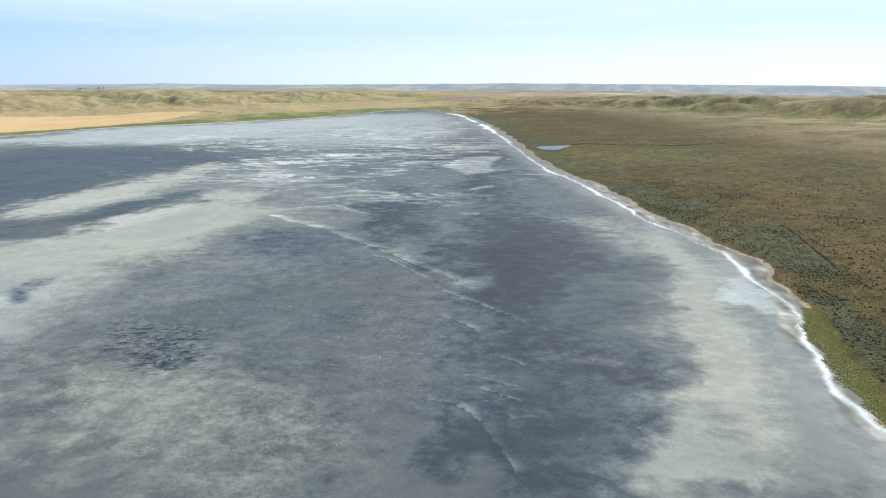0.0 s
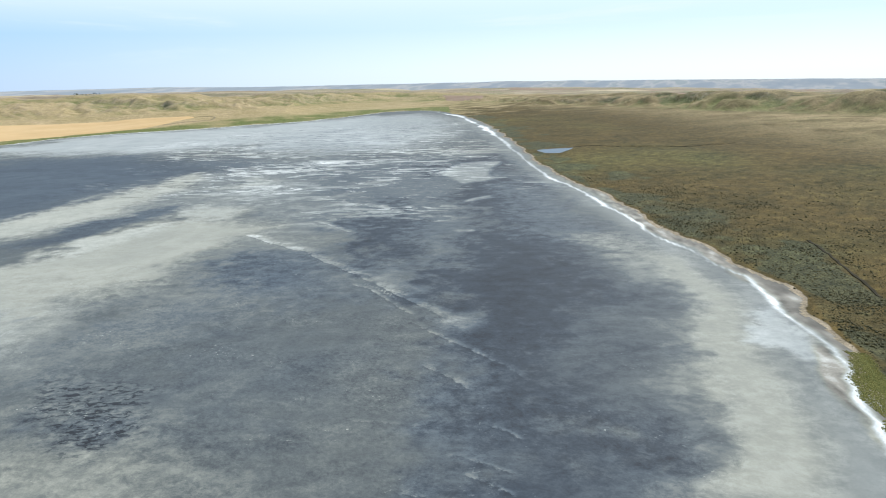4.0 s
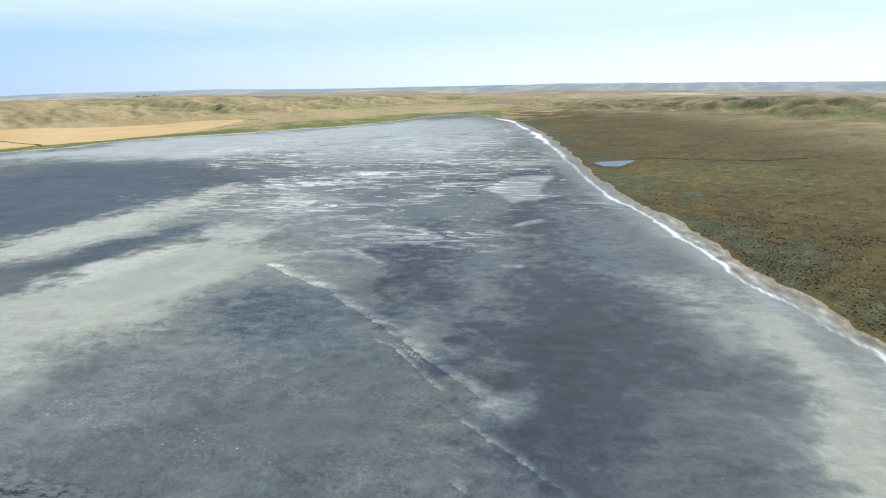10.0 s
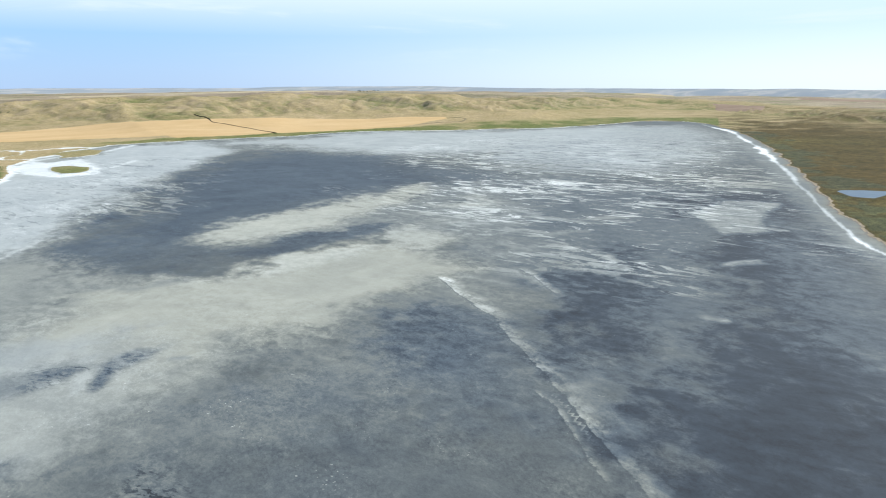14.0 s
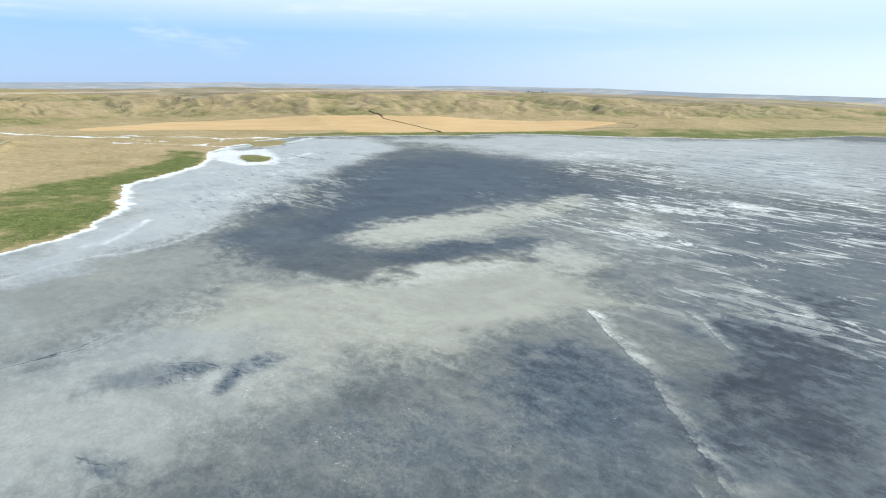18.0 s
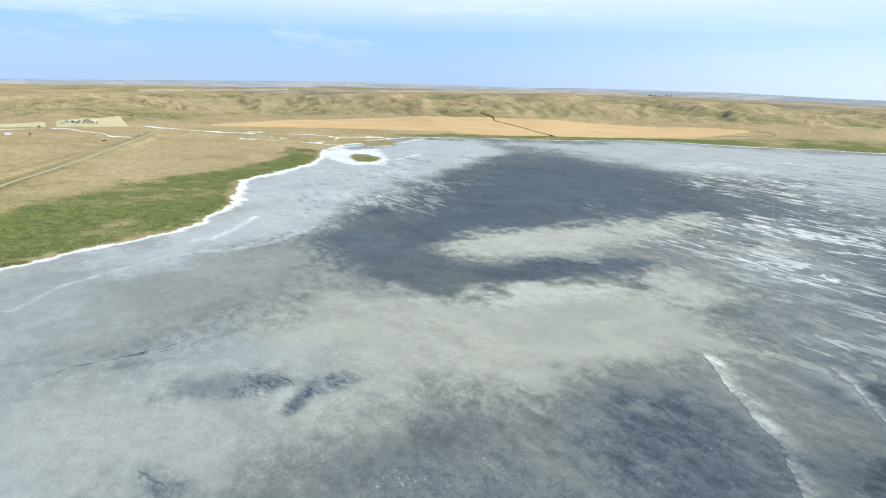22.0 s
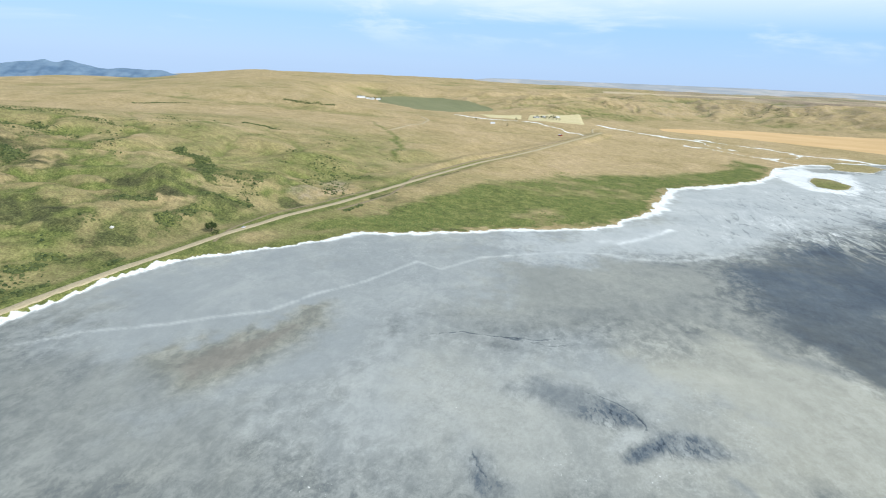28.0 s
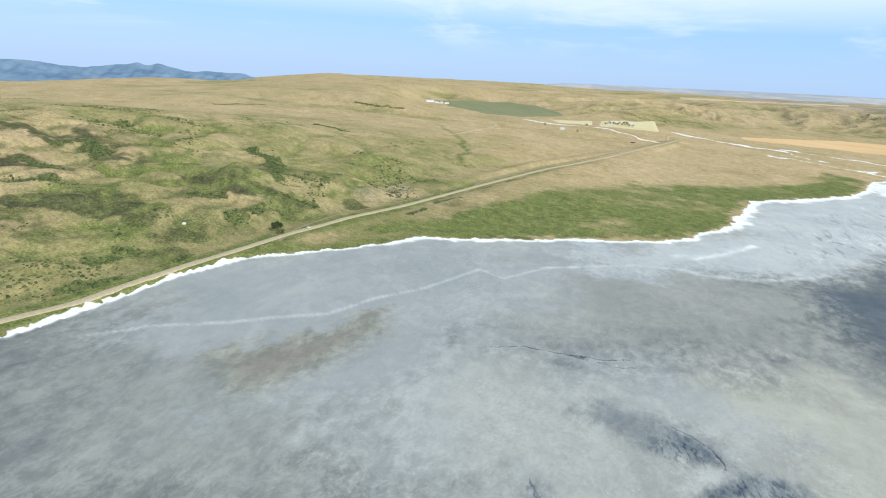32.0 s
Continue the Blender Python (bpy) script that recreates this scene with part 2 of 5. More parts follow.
# Prairie: dry grass, green hollows, sage flats and bare earth.
prairie = Mat("prairie_grass", 0.95, 0.1)
green = prairie.attr("green")
sage = prairie.attr("sage")
bare = prairie.attr("bare")
g_big = prairie.noise(70, 5, 0.6, (1.6, 1, 1), 30, 0.5, 5)
g_mid = prairie.noise(11, 5, 0.62, (1.3, 1, 1), 30, 0.2, 9)
g_fine = prairie.noise(1.8, 4, 0.65, (1, 1, 1), 0, 0, 13)
g_tuft = prairie.noise(5.5, 4, 0.7, (1.8, 1, 1), 65, 0.6, 17)
dry = prairie.ramp(prairie.math("ADD", prairie.math("MULTIPLY", g_big, 0.55), prairie.math("MULTIPLY", g_mid, 0.45)), (0.30, (0.252, 0.205, 0.100)), (0.46, (0.370, 0.288, 0.146)), (0.60, (0.450, 0.342, 0.195)), (0.75, (0.49, 0.372, 0.235)))
lush = prairie.ramp(prairie.math("ADD", prairie.math("MULTIPLY", g_mid, 0.6), prairie.math("MULTIPLY", g_fine, 0.4)), (0.30, (0.050, 0.070, 0.022)), (0.5, (0.142, 0.163, 0.050)), (0.70, (0.255, 0.246, 0.090)))
olive = prairie.ramp(prairie.math("ADD", prairie.math("MULTIPLY", g_mid, 0.6), prairie.math("MULTIPLY", g_big, 0.4)), (0.30, (0.032, 0.030, 0.012)), (0.46, (0.076, 0.057, 0.019)), (0.60, (0.120, 0.083, 0.027)), (0.75, (0.160, 0.125, 0.040)))
earth = prairie.ramp(g_mid, (0.3, (0.262, 0.216, 0.146)), (0.7, (0.36, 0.293, 0.208)))
scrub = prairie.ramp(prairie.math("ADD", prairie.math("MULTIPLY", g_mid, 0.5), prairie.math("MULTIPLY", g_fine, 0.5)), (0.35, (0.034, 0.036, 0.020)), (0.5, (0.070, 0.070, 0.036)), (0.68, (0.125, 0.115, 0.055)))
gv = prairie.math("ADD", green, prairie.math("MULTIPLY", prairie.math("SUBTRACT", prairie.math("ADD", prairie.math("MULTIPLY", g_mid, 0.6), prairie.math("MULTIPLY", g_fine, 0.4)), 0.5), 0.5))
c = prairie.mix(prairie.range(sage, 0.2, 0.8), dry, olive)
c = prairie.mix(prairie.range(prairie.math("ADD", prairie.attr("dense"), prairie.math("MULTIPLY", prairie.math("SUBTRACT", g_mid, 0.5), 0.9)), 0.25, 0.8), c, scrub)
# Field plots of the plateau; their paler, pinker tones also paint in distance haze.
plots = prairie.ramp(prairie.noise(420, 2, 0.4, (2.6, 1, 1), 25, 0.3, 71), (0.34, (0.20, 0.185, 0.125)), (0.44, (0.34, 0.275, 0.20)), (0.50, (0.27, 0.215, 0.165)), (0.58, (0.42, 0.345, 0.25)), (0.66, (0.30, 0.265, 0.17)))
c = prairie.mix(prairie.range(prairie.attr("plateau"), 0.3, 0.9, 0.0, 0.8), c, plots)
c = prairie.mix(prairie.range(gv, 0.05, 0.95), c, lush)
c = prairie.mix(prairie.range(prairie.math("ADD", bare, prairie.math("MULTIPLY", prairie.math("SUBTRACT", g_mid, 0.5), 0.5)), 0.35, 0.7), c, earth)
c = prairie.mix(prairie.range(prairie.attr("salt"), 0.35, 0.65), c, (0.74, 0.74, 0.70))
fine_v = prairie.math("MULTIPLY", prairie.range(g_fine, 0.30, 0.70, 0.76, 1.20), prairie.range(g_tuft, 0.30, 0.66, 0.82, 1.20))
shade = prairie.n.new("ShaderNodeVectorMath")
shade.operation = "SCALE"
prairie.l.new(c, shade.inputs[0])
prairie.l.new(fine_v, shade.inputs["Scale"])
prairie.colour(shade.outputs[0])
prairie.bump(prairie.math("ADD", g_fine, prairie.math("MULTIPLY", g_mid, 1.2)), 0.9, 0.7)


def leaf_mat(name, dark, light, size=3.0):
    m = Mat(name, 0.85, 0.15)
    k = m.math("ADD", m.math("MULTIPLY", random_island(m), 0.6), m.math("MULTIPLY", m.noise(size, 3), 0.5))
    return m.colour(m.ramp(k, (0.25, dark), (0.85, light))).m


def crop_mat(name, low, high, turn, rows=0.0, size=40):
    m = Mat(name, 0.95, 0.1)
    k = m.math("ADD", m.math("MULTIPLY", m.noise(size, 5, 0.6, (5, 1, 1), turn, 0.2, 2), 0.7), m.math("MULTIPLY", m.noise(size / 8, 4, 0.6, (3, 1, 1), turn, 0, 6), 0.3))
    if rows:
        w = m.n.new("ShaderNodeVectorRotate")
        w.rotation_type = "Z_AXIS"
        w.inputs["Angle"].default_value = radians(-turn)
        m.l.new(m.place, w.inputs["Vector"])
        s = m.n.new("ShaderNodeSeparateXYZ")
        m.l.new(w.outputs[0], s.inputs[0])
        stripe = m.math("SINE", m.math("MULTIPLY", s.outputs["Y"], 2 * math.pi / rows))
        k = m.math("ADD", k, m.math("MULTIPLY", stripe, 0.14))
    return m.colour(m.ramp(k, (0.3, low), (0.7, high))).m


def plain_mat(name, low, high, size=0.4, rough=0.8, spec=0.3, metal=0.0):
    m = Mat(name, rough, spec)
    m.b.inputs["Metallic"].default_value = metal
    return m.colour(m.ramp(m.noise(size, 4, 0.6), (0.3, low), (0.7, high))).m


SAGE_LEAF = leaf_mat("sagebrush_leaf", (0.040, 0.040, 0.018), (0.112, 0.094, 0.038))
SHRUB_LEAF = leaf_mat("coulee_shrub_leaf", (0.038, 0.056, 0.020), (0.120, 0.140, 0.052))
REED_LEAF = leaf_mat("marsh_reed", (0.080, 0.118, 0.033), (0.205, 0.235, 0.080), 30.0)
TREE_LEAF = leaf_mat("tree_leaf", (0.020, 0.034, 0.012), (0.060, 0.085, 0.026), 0.8)
BARK = plain_mat("bark", (0.07, 0.055, 0.04), (0.16, 0.13, 0.10), 0.2)
STUBBLE = crop_mat("ripe_grain", (0.55, 0.365, 0.170), (0.68, 0.485, 0.262), 48)
STRAW = crop_mat("cut_straw", (0.52, 0.45, 0.24), (0.64, 0.56, 0.34), 62, 22)
PALE = crop_mat("pale_stubble", (0.44, 0.36, 0.22), (0.54, 0.44, 0.30), 0)
FALLOW = crop_mat("fallow_earth", (0.26, 0.185, 0.13), (0.33, 0.235, 0.165), 10)
PASTURE = crop_mat("irrigated_pasture", (0.175, 0.190, 0.095), (0.235, 0.235, 0.125), 20)
GRAVEL = plain_mat("gravel", (0.36, 0.298, 0.190), (0.50, 0.420, 0.275), 1.6, 0.95, 0.1)
DIRT = plain_mat("dirt", (0.20, 0.165, 0.10), (0.30, 0.245, 0.15), 2.0, 0.95, 0.1)
DARK_SOIL = plain_mat("dark_soil", (0.028, 0.024, 0.014), (0.055, 0.046, 0.026), 1.2, 0.95, 0.1)
WALL = plain_mat("painted_siding", (0.68, 0.68, 0.66), (0.78, 0.78, 0.76), 1.5, 0.7)
ROOF = plain_mat("metal_roofing", (0.42, 0.43, 0.44), (0.55, 0.56, 0.57), 2.0, 0.5)
PAINT = plain_mat("white_car_paint", (0.74, 0.75, 0.76), (0.80, 0.80, 0.81), 0.6, 0.25, 0.5)
RUBBER = plain_mat("rubber", (0.012, 0.012, 0.012), (0.03, 0.03, 0.03), 0.1, 0.8)
RIM = plain_mat("alloy", (0.45, 0.45, 0.46), (0.6, 0.6, 0.6), 0.1, 0.35, 0.5, 0.9)
GLASS = plain_mat("dark_glass", (0.015, 0.018, 0.02), (0.03, 0.034, 0.04), 0.5, 0.08, 0.6)
LAMP = plain_mat("lamp_lens", (0.35, 0.03, 0.02), (0.45, 0.05, 0.03), 0.2, 0.2, 0.5)
water = Mat("pond_water", 0.3, 0.4)
water.b.inputs["IOR"].default_value = 1.2
water.colour(water.ramp(water.noise(12, 3), (0.3, (0.07, 0.115, 0.165)), (0.7, (0.10, 0.15, 0.20))))
water.bump(water.noise(0.8, 3), 0.05, 0.3)
# Blue of the distance haze is painted into the mountains' base colour.
mountain = Mat("hazed_mountain", 1.0, 0.0)
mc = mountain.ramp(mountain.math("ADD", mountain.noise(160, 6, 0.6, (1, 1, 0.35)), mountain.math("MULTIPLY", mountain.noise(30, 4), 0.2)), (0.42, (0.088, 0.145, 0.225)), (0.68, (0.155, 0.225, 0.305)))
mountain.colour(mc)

# ---- the lie of the land ----
def lattice(ix, iy, seed):
    h = (ix * 374761393 + iy * 668265263 + seed * 974634777) & 0xFFFFFFFF
    h = ((h ^ (h >> 13)) * 1274126177) & 0xFFFFFFFF
    return ((h ^ (h >> 16)) & 0xFFFF) / 65535.0


def vnoise(x, y, seed=0):
    """Smooth value noise, -1 to 1, one unit a cell."""
    fx, fy = np.floor(x), np.floor(y)
    ix, iy = fx.astype(np.int64), fy.astype(np.int64)
    u, v = x - fx, y - fy
    u, v = u * u * u * (u * (u * 6 - 15) + 10), v * v * v * (v * (v * 6 - 15) + 10)
    a, b = lattice(ix, iy, seed), lattice(ix + 1, iy, seed)
    c, d = lattice(ix, iy + 1, seed), lattice(ix + 1, iy + 1, seed)
    return 2 * ((a * (1 - u) + b * u) * (1 - v) + (c * (1 - u) + d * u) * v) - 1


def fbm(x, y, size, octaves=4, seed=0, gain=0.5):
    total, amp, s = 0.0, 1.0, 1.0 / size
    for k in range(octaves):
        total = total + amp * vnoise(x * s + 17.3 * k, y * s - 9.1 * k, seed + k)
        amp, s = amp * gain, s * 2.03
    return total


def smooth(a, b, v):
    k = np.clip((v - a) / (b - a), 0, 1)
    return k * k * (3 - 2 * k)


def poly_distance(x, y, pts, closed=True):
    """Distance to a polyline and, for a closed one, the sign: negative inside."""
    pts = np.array(pts, float)
    ends = np.roll(pts, -1, 0) if closed else pts[1:]
    best, inside = np.full(x.shape, 1e18), np.zeros(x.shape, bool)
    for (ax, ay), (bx, by) in zip(pts if closed else pts[:-1], ends):
        dx, dy = bx - ax, by - ay
        k = np.clip(((x - ax) * dx + (y - ay) * dy) / (dx * dx + dy * dy + 1e-9), 0, 1)
        best = np.minimum(best, (x - ax - k * dx) ** 2 + (y - ay - k * dy) ** 2)
        if closed and ay != by:
            cross = ((ay > y) != (by > y)) & (x < ax + (y - ay) * dx / dy)
            inside ^= cross
    best = np.sqrt(best)
    return np.where(inside, -best, best) if closed else best


# The shore, round the lake from its east side by the north end to the west side and back behind.
SHORE_EAST = [(150, 60), (158, 150), (162, 201), (168, 226), (179, 254), (196, 283), (202, 318), (206, 358), (208, 400), (203, 450), (194, 500), (189, 555), (184, 620), (175, 700), (162, 811), (154, 904), (150, 1165), (144, 1406), (127, 1744), (77, 2107), (-3, 2400), (-83, 2500)]
EAST_RIM = [(152, 150), (155, 181), (156, 197), (160, 217), (168, 244), (181, 268), (185, 286), (190, 320), (195, 350), (197, 378), (195, 405), (190, 436), (182, 470), (177, 510), (176, 545), (170, 590), (166, 660), (152, 745), (142, 830), (136, 960), (132, 1190), (118, 1550), (70, 2050), (-12, 2340)]
SHORE_NORTH = [(-218, 2480), (-374, 2158), (-470, 2020), (-606, 1944), (-729, 1842), (-831, 1798), (-960, 1730), (-1050, 1627), (-1080, 1500), (-1166, 1420), (-1244, 1316), (-1310, 1230), (-1350, 1150), (-1330, 1010), (-1240, 880)]
SHORE_WEST = [(-1180, 800), (-1080, 748), (-1000, 685), (-940, 606), (-876, 515), (-770, 468), (-692, 430), (-642, 392), (-608, 338), (-588, 280), (-567, 224), (-553, 169), (-547, 136), (-523, 121), (-498, 95), (-472, 60), (-440, 26), (-390, 2), (-338, -8), (-290, -20), (-220, -60), (-120, -140), (0, -150), (110, -60)]
SHORE = SHORE_EAST + SHORE_NORTH + SHORE_WEST
ROAD = [(-250, -56), (-290, -38), (-324, -20), (-359, -13), (-399, -3), (-445, 12), (-505, 29), (-549, 47), (-574, 55), (-645, 92), (-820, 165), (-992, 240), (-1186, 348), (-1462, 490), (-1584, 546)]

HILL_FOOT = ROAD + [(-1700, 440), (-1800, 280), (-2000, 0), (-2200, -320), (-2700, -700), (-5200, -1700)]

VALLEY = [(-1660, 260), (-1740, 20), (-1950, -190), (-2330, -330), (-2680, -260), (-2560, 60), (-2200, 300), (-1850, 420)]


def shore_distance(x, y):
    even = 1 - 0.8 * smooth(70, 30, y) * smooth(-230, -300, x)
    wx = x + even * (5 * fbm(x, y, 45, 3, 11) + 1.5 * fbm(x, y, 9, 2, 12))
    wy = y + even * (5 * fbm(x, y, 45, 3, 13) + 1.5 * fbm(x, y, 9, 2, 14))
    return poly_distance(wx, wy, SHORE)


# By compass bearing from the middle of the lake: width and height of the flat, width and height of the bluff, height at the horizon.
SECTORS = [(-180, 250, 10, 500, 60, 70), (-135, 250, 10, 500, 60, 70), (-105, 700, 14, 700, 60, 85), (-85, 820, 18, 600, 72, 86), (-68, 330, 34, 600, 92, 102), (-50, 300, 36, 620, 98, 106), (-32, 330, 36, 560, 92, 96), (-20, 380, 34, 420, 80, 82), (-10, 330, 30, 330, 66, 70),
           (2, 700, 12, 900, 34, 62), (14, 420, 10, 500, 26, 46), (26, 340, 8, 240, 32, 20), (45, 640, 11, 190, 48, -20), (75, 960, 14, 190, 58, -16), (110, 1000, 14, 200, 58, -16), (180, 250, 10, 500, 60, 70)]


def sector(x, y):
    ang = np.degrees(np.arctan2(x + 350, y - 900))
    k = np.array(SECTORS, float)
    return [np.interp(ang, k[:, 0], k[:, c]) for c in range(1, 6)]


def height(x, y, sd=None):
    x, y = np.asarray(x, float), np.asarray(y, float)
    sd = shore_distance(x, y) if sd is None else sd
    w0, h0, w1, h1, h2 = sector(x, y)
    gully = fbm(x, y, 260, 4, 21)
    ridge = 1 - np.abs(fbm(x, y, 250, 4, 25, 0.46))
    # Spurs and gullies run down the bluffs, away from the water.
    around = np.arctan2(x + 350, y - 900) * 1500
    spur = 1 - np.abs(fbm(around + 60 * gully, sd * 0.34, 84, 4, 27, 0.55))
    sdw = sd + 80 * gully * smooth(150, 500, sd) + 46 * (spur - 0.55) * smooth(150, 400, sd)
    out = np.maximum(sd, 0)
    flat = h0 * smooth(0, 1, out / w0 * 0.5) * 2 * np.clip(out / w0, 0, 1) ** 0.3
    flat = np.minimum(flat, h0)
    up = smooth(0, 1, (sdw - w0) / w1)
    z = flat + (h1 - h0) * up
    z = z + (h2 - h1) * smooth(0, 1500, sd - w0 - w1)
    z = z + up * (1 - 0.75 * smooth(0, 1, (sdw - w0 - w1) / 700)) * (ridge - 0.6) * np.clip(h1 * 0.42, 9, 30)
    z = z + 4 * up * (1 - up) * (spur - 0.6) * 7
    z = z + 4.0 * fbm(x, y, 500, 3, 31) * smooth(300, 1500, sd)
    # Hills on the landward side of the road.
    dr = poly_distance(x, y, ROAD, False)
    df = poly_distance(x, y, HILL_FOOT, False)
    side = np.interp(x, [p[0] for p in HILL_FOOT[::-1]], [p[1] for p in HILL_FOOT[::-1]])
    land = smooth(0, 1, (np.where(y < side, df, 0) - 6) / (54 + 900 * smooth(-1450, -2100, x)))
    d = np.where(y < side, df, 0)
    bx, by = x + 14 * vnoise(x / 55, y / 55, 4), y + 14 * vnoise(x / 55, y / 55, 6)
    lump = np.abs(fbm(bx, by, 200, 2, 41)) * 18 + np.abs(fbm(bx, by, 74, 2, 45)) * 8 + np.abs(fbm(bx, by, 27, 2, 47)) * (1.3 + 1.3 * smooth(-900, -650, x))
    west = smooth(-1500, -700, x)
    rise = 54 * (0.35 + 0.65 * west) * smooth(0, 620, d) + 10 * smooth(20, 160, d) * west
    hills = 3 + rise + 0.95 * (lump - 11) * smooth(12, 110, d) * (1 - 0.75 * smooth(380, 800, d)) * (0.22 + 0.78 * smooth(-1150, -720, x)) + 8 * fbm(x, y, 420, 3, 48) * smooth(250, 700, d) - 150 * smooth(900, 3300, d) * smooth(0.30, 0.50, -y / np.hypot(x, y + 1)) - 26 * smooth(2400, 4200, np.hypot(x, y)) * smooth(-400, -1500, y)
    hills = hills + 0.75 * (np.abs(fbm(bx, by, 56, 3, 49)) * 6.0 - 2) * smooth(-900, -640, x) * smooth(14, 60, d) * smooth(480, 240, d)
    k = land * smooth(900, 500, y) * smooth(900, 0, x)
    z = z * (1 - k) + hills * k
    # The level valley floor round the farm.
    dv = poly_distance(x + 30 * vnoise(x / 90, y / 90, 8), y, VALLEY)
    kv = smooth(190, -60, dv)
    z = z * (1 - kv) + (15 + 0.006 * np.clip(-1700 - x, 0, 2000)) * kv
    # A road bed and a low bank beside it.
    bed = smooth(34, 9, dr) * smooth(0.5, 5, sd)
    zr = 2.2 + 2.0 * smooth(-500, -1000, x) + 8 * smooth(-1000, -1560, x)
    z = z * (1 - bed) + zr * bed
    # Lake bed: level, a hand lower than the shore.
    z = np.where(sd < 0, -0.25 + 0.25 * smooth(-14, 0, sd), z + 0.15 * smooth(0, 4, sd))
    rough = 0.25 * fbm(x, y, 14, 3, 51) + 0.7 * fbm(x, y, 60, 2, 55)
    return z + rough * smooth(2, 40, sd) * (1 - bed)

# ---- the ground, one sheet ----
def graded(*legs):
    """Coordinates along one axis: (to, step at the start, step at the end) from leg to leg."""
    at, out = legs[0], [legs[0]]
    for to, a, b in legs[1:]:
        n = max(2, int(abs(to - at) / ((a + b) / 2)))
        k = np.linspace(0, 1, n + 1)[1:]
        out += list(at + (to - at) * (k * 2 * a / (a + b) + k * k * (1 - 2 * a / (a + b))))
        at = to
    return np.array(out)


xs = graded(-5000, (-3000, 60, 24), (-1500, 16, 9), (-950, 8, 4), (-600, 3.6, 2.4), (-60, 2.1, 2.1), (215, 2.0, 2.0), (700, 2.6, 9), (1700, 10, 22), (5000, 28, 80))
ys = graded(-4800, (-900, 90, 14), (-450, 10, 5), (-60, 4.6, 3.2), (170, 3.2, 2.2), (480, 1.9, 1.9), (860, 2.1, 4.2), (1600, 4.5, 9), (2900, 9, 15), (5000, 16, 60))
gx, gy = np.meshgrid(xs, ys)
sd = shore_distance(gx, gy)
gz = height(gx, gy, sd)


def box(pts, pad):
    p = np.array(pts)
    return (np.searchsorted(xs, p[:, 0].min() - pad), np.searchsorted(xs, p[:, 0].max() + pad), np.searchsorted(ys, p[:, 1].min() - pad), np.searchsorted(ys, p[:, 1].max() + pad))


# Edges of the crust are drawn out along the wind and cut fine across it.
wind_u, wind_v = gx * 0.996 - gy * 0.087, gx * 0.087 + gy * 0.996
warp_x = fbm(wind_u * 0.7, wind_v, 46, 3, 61, 0.5) + 0.22 * fbm(gx, gy, 9, 3, 62)
edges = np.zeros(gx.shape)
warp_y = fbm(wind_u * 0.7, wind_v, 46, 3, 67, 0.5) + 0.22 * fbm(gx, gy, 9, 3, 68)
small_x = fbm(wind_u * 0.85, wind_v, 9, 3, 71, 0.6)
tones = np.full(gx.shape, 0.28)
warms = np.full(gx.shape, 0.7)
# Grey drained mud between the east rim and the sage.
east = smooth(100, 140, gx) * smooth(-14, -2, sd)
tones += (0.36 - tones) * east * 0.85
warms += (1.6 - warms) * east
# Near the west shore the crust lies thick and even.
near_west = smooth(-120, -30, sd) * smooth(-250, -420, gx) * smooth(1300, 900, gy)
tones += (0.66 - tones) * near_west
warms += (0.5 - warms) * near_west


def mask_of(soft, pts, closed, half, ragged):
    a, b, c, d = box(pts, soft * 2.6 + half + 20)
    s = np.s_[c:d, a:b]
    wob = ragged * min(soft, 26)
    x, y = gx[s] + wob * (1.1 * warp_x[s] + 0.35 * small_x[s]), gy[s] + wob * 0.55 * (warp_y[s] + 0.3 * small_x[s])
    dist = poly_distance(x, y, pts, closed) - half
    wide = 1.9 if closed and soft > 8 else 1.25
    m = smooth(soft * wide, -soft * wide, dist)
    return s, np.clip(m + m * (1 - m) * (0.8 * warp_x[s] + 0.9 * small_x[s]), 0, 1)


def patch(tone_v, warm_v, soft, pts, amount=1.0):
    s, m = mask_of(soft, pts, True, 0.0, 1.0)
    m = m * amount
    edges[s] = np.maximum(edges[s] * (1 - 0.7 * m), 4 * m * (1 - m) * np.clip(np.abs(tone_v - tones[s]) * 3.5, 0, 1))
    tones[s] += (tone_v - tones[s]) * m
    warms[s] += (warm_v - warms[s]) * m


def streak(tone_v, warm_v, width, soft, pts, amount=1.0):
    s, m = mask_of(soft, pts, False, width * 0.4, 0.5 if tone_v > 0.85 else 0.95)
    m = m * amount
    tones[s] += (tone_v - tones[s]) * m
    warms[s] += (warm_v - warms[s]) * m


# Large fields of crust and damp mud
patch(0.37, 0.2, 40, [(-432, 1054), (27, 1040), (33, 673), (37, 535), (24, 413), (-16, 414), (-70, 486), (-177, 563)], 0.7)
patch(0.62, 0.15, 30, [(-316, -14), (-430, 20), (-545, 139), (-630, 381), (-522, 416), (-388, 304), (-340, 222), (-264, 179), (-204, 145), (-196, 89)], 1.0)
patch(0.65, 0.2, 30, [(-329, 160), (-388, 304), (-382, 407), (-318, 455), (-241, 406), (-210, 183), (-243, 152)], 1.0)
patch(0.72, 0.2, 60, [(-1275, 1218), (-1049, 1484), (-938, 1720), (-586, 1888), (-228, 2215), (-105, 1236), (-267, 1241), (-380, 1307), (-598, 1172), (-824, 1228), (-1009, 1256)], 1.0)
patch(0.68, 0.1, 50, [(-379, 1508), (-272, 2159), (-78, 2287), (43, 1947), (46, 1393), (-51, 1125), (-255, 1050), (-373, 1232)], 0.85)
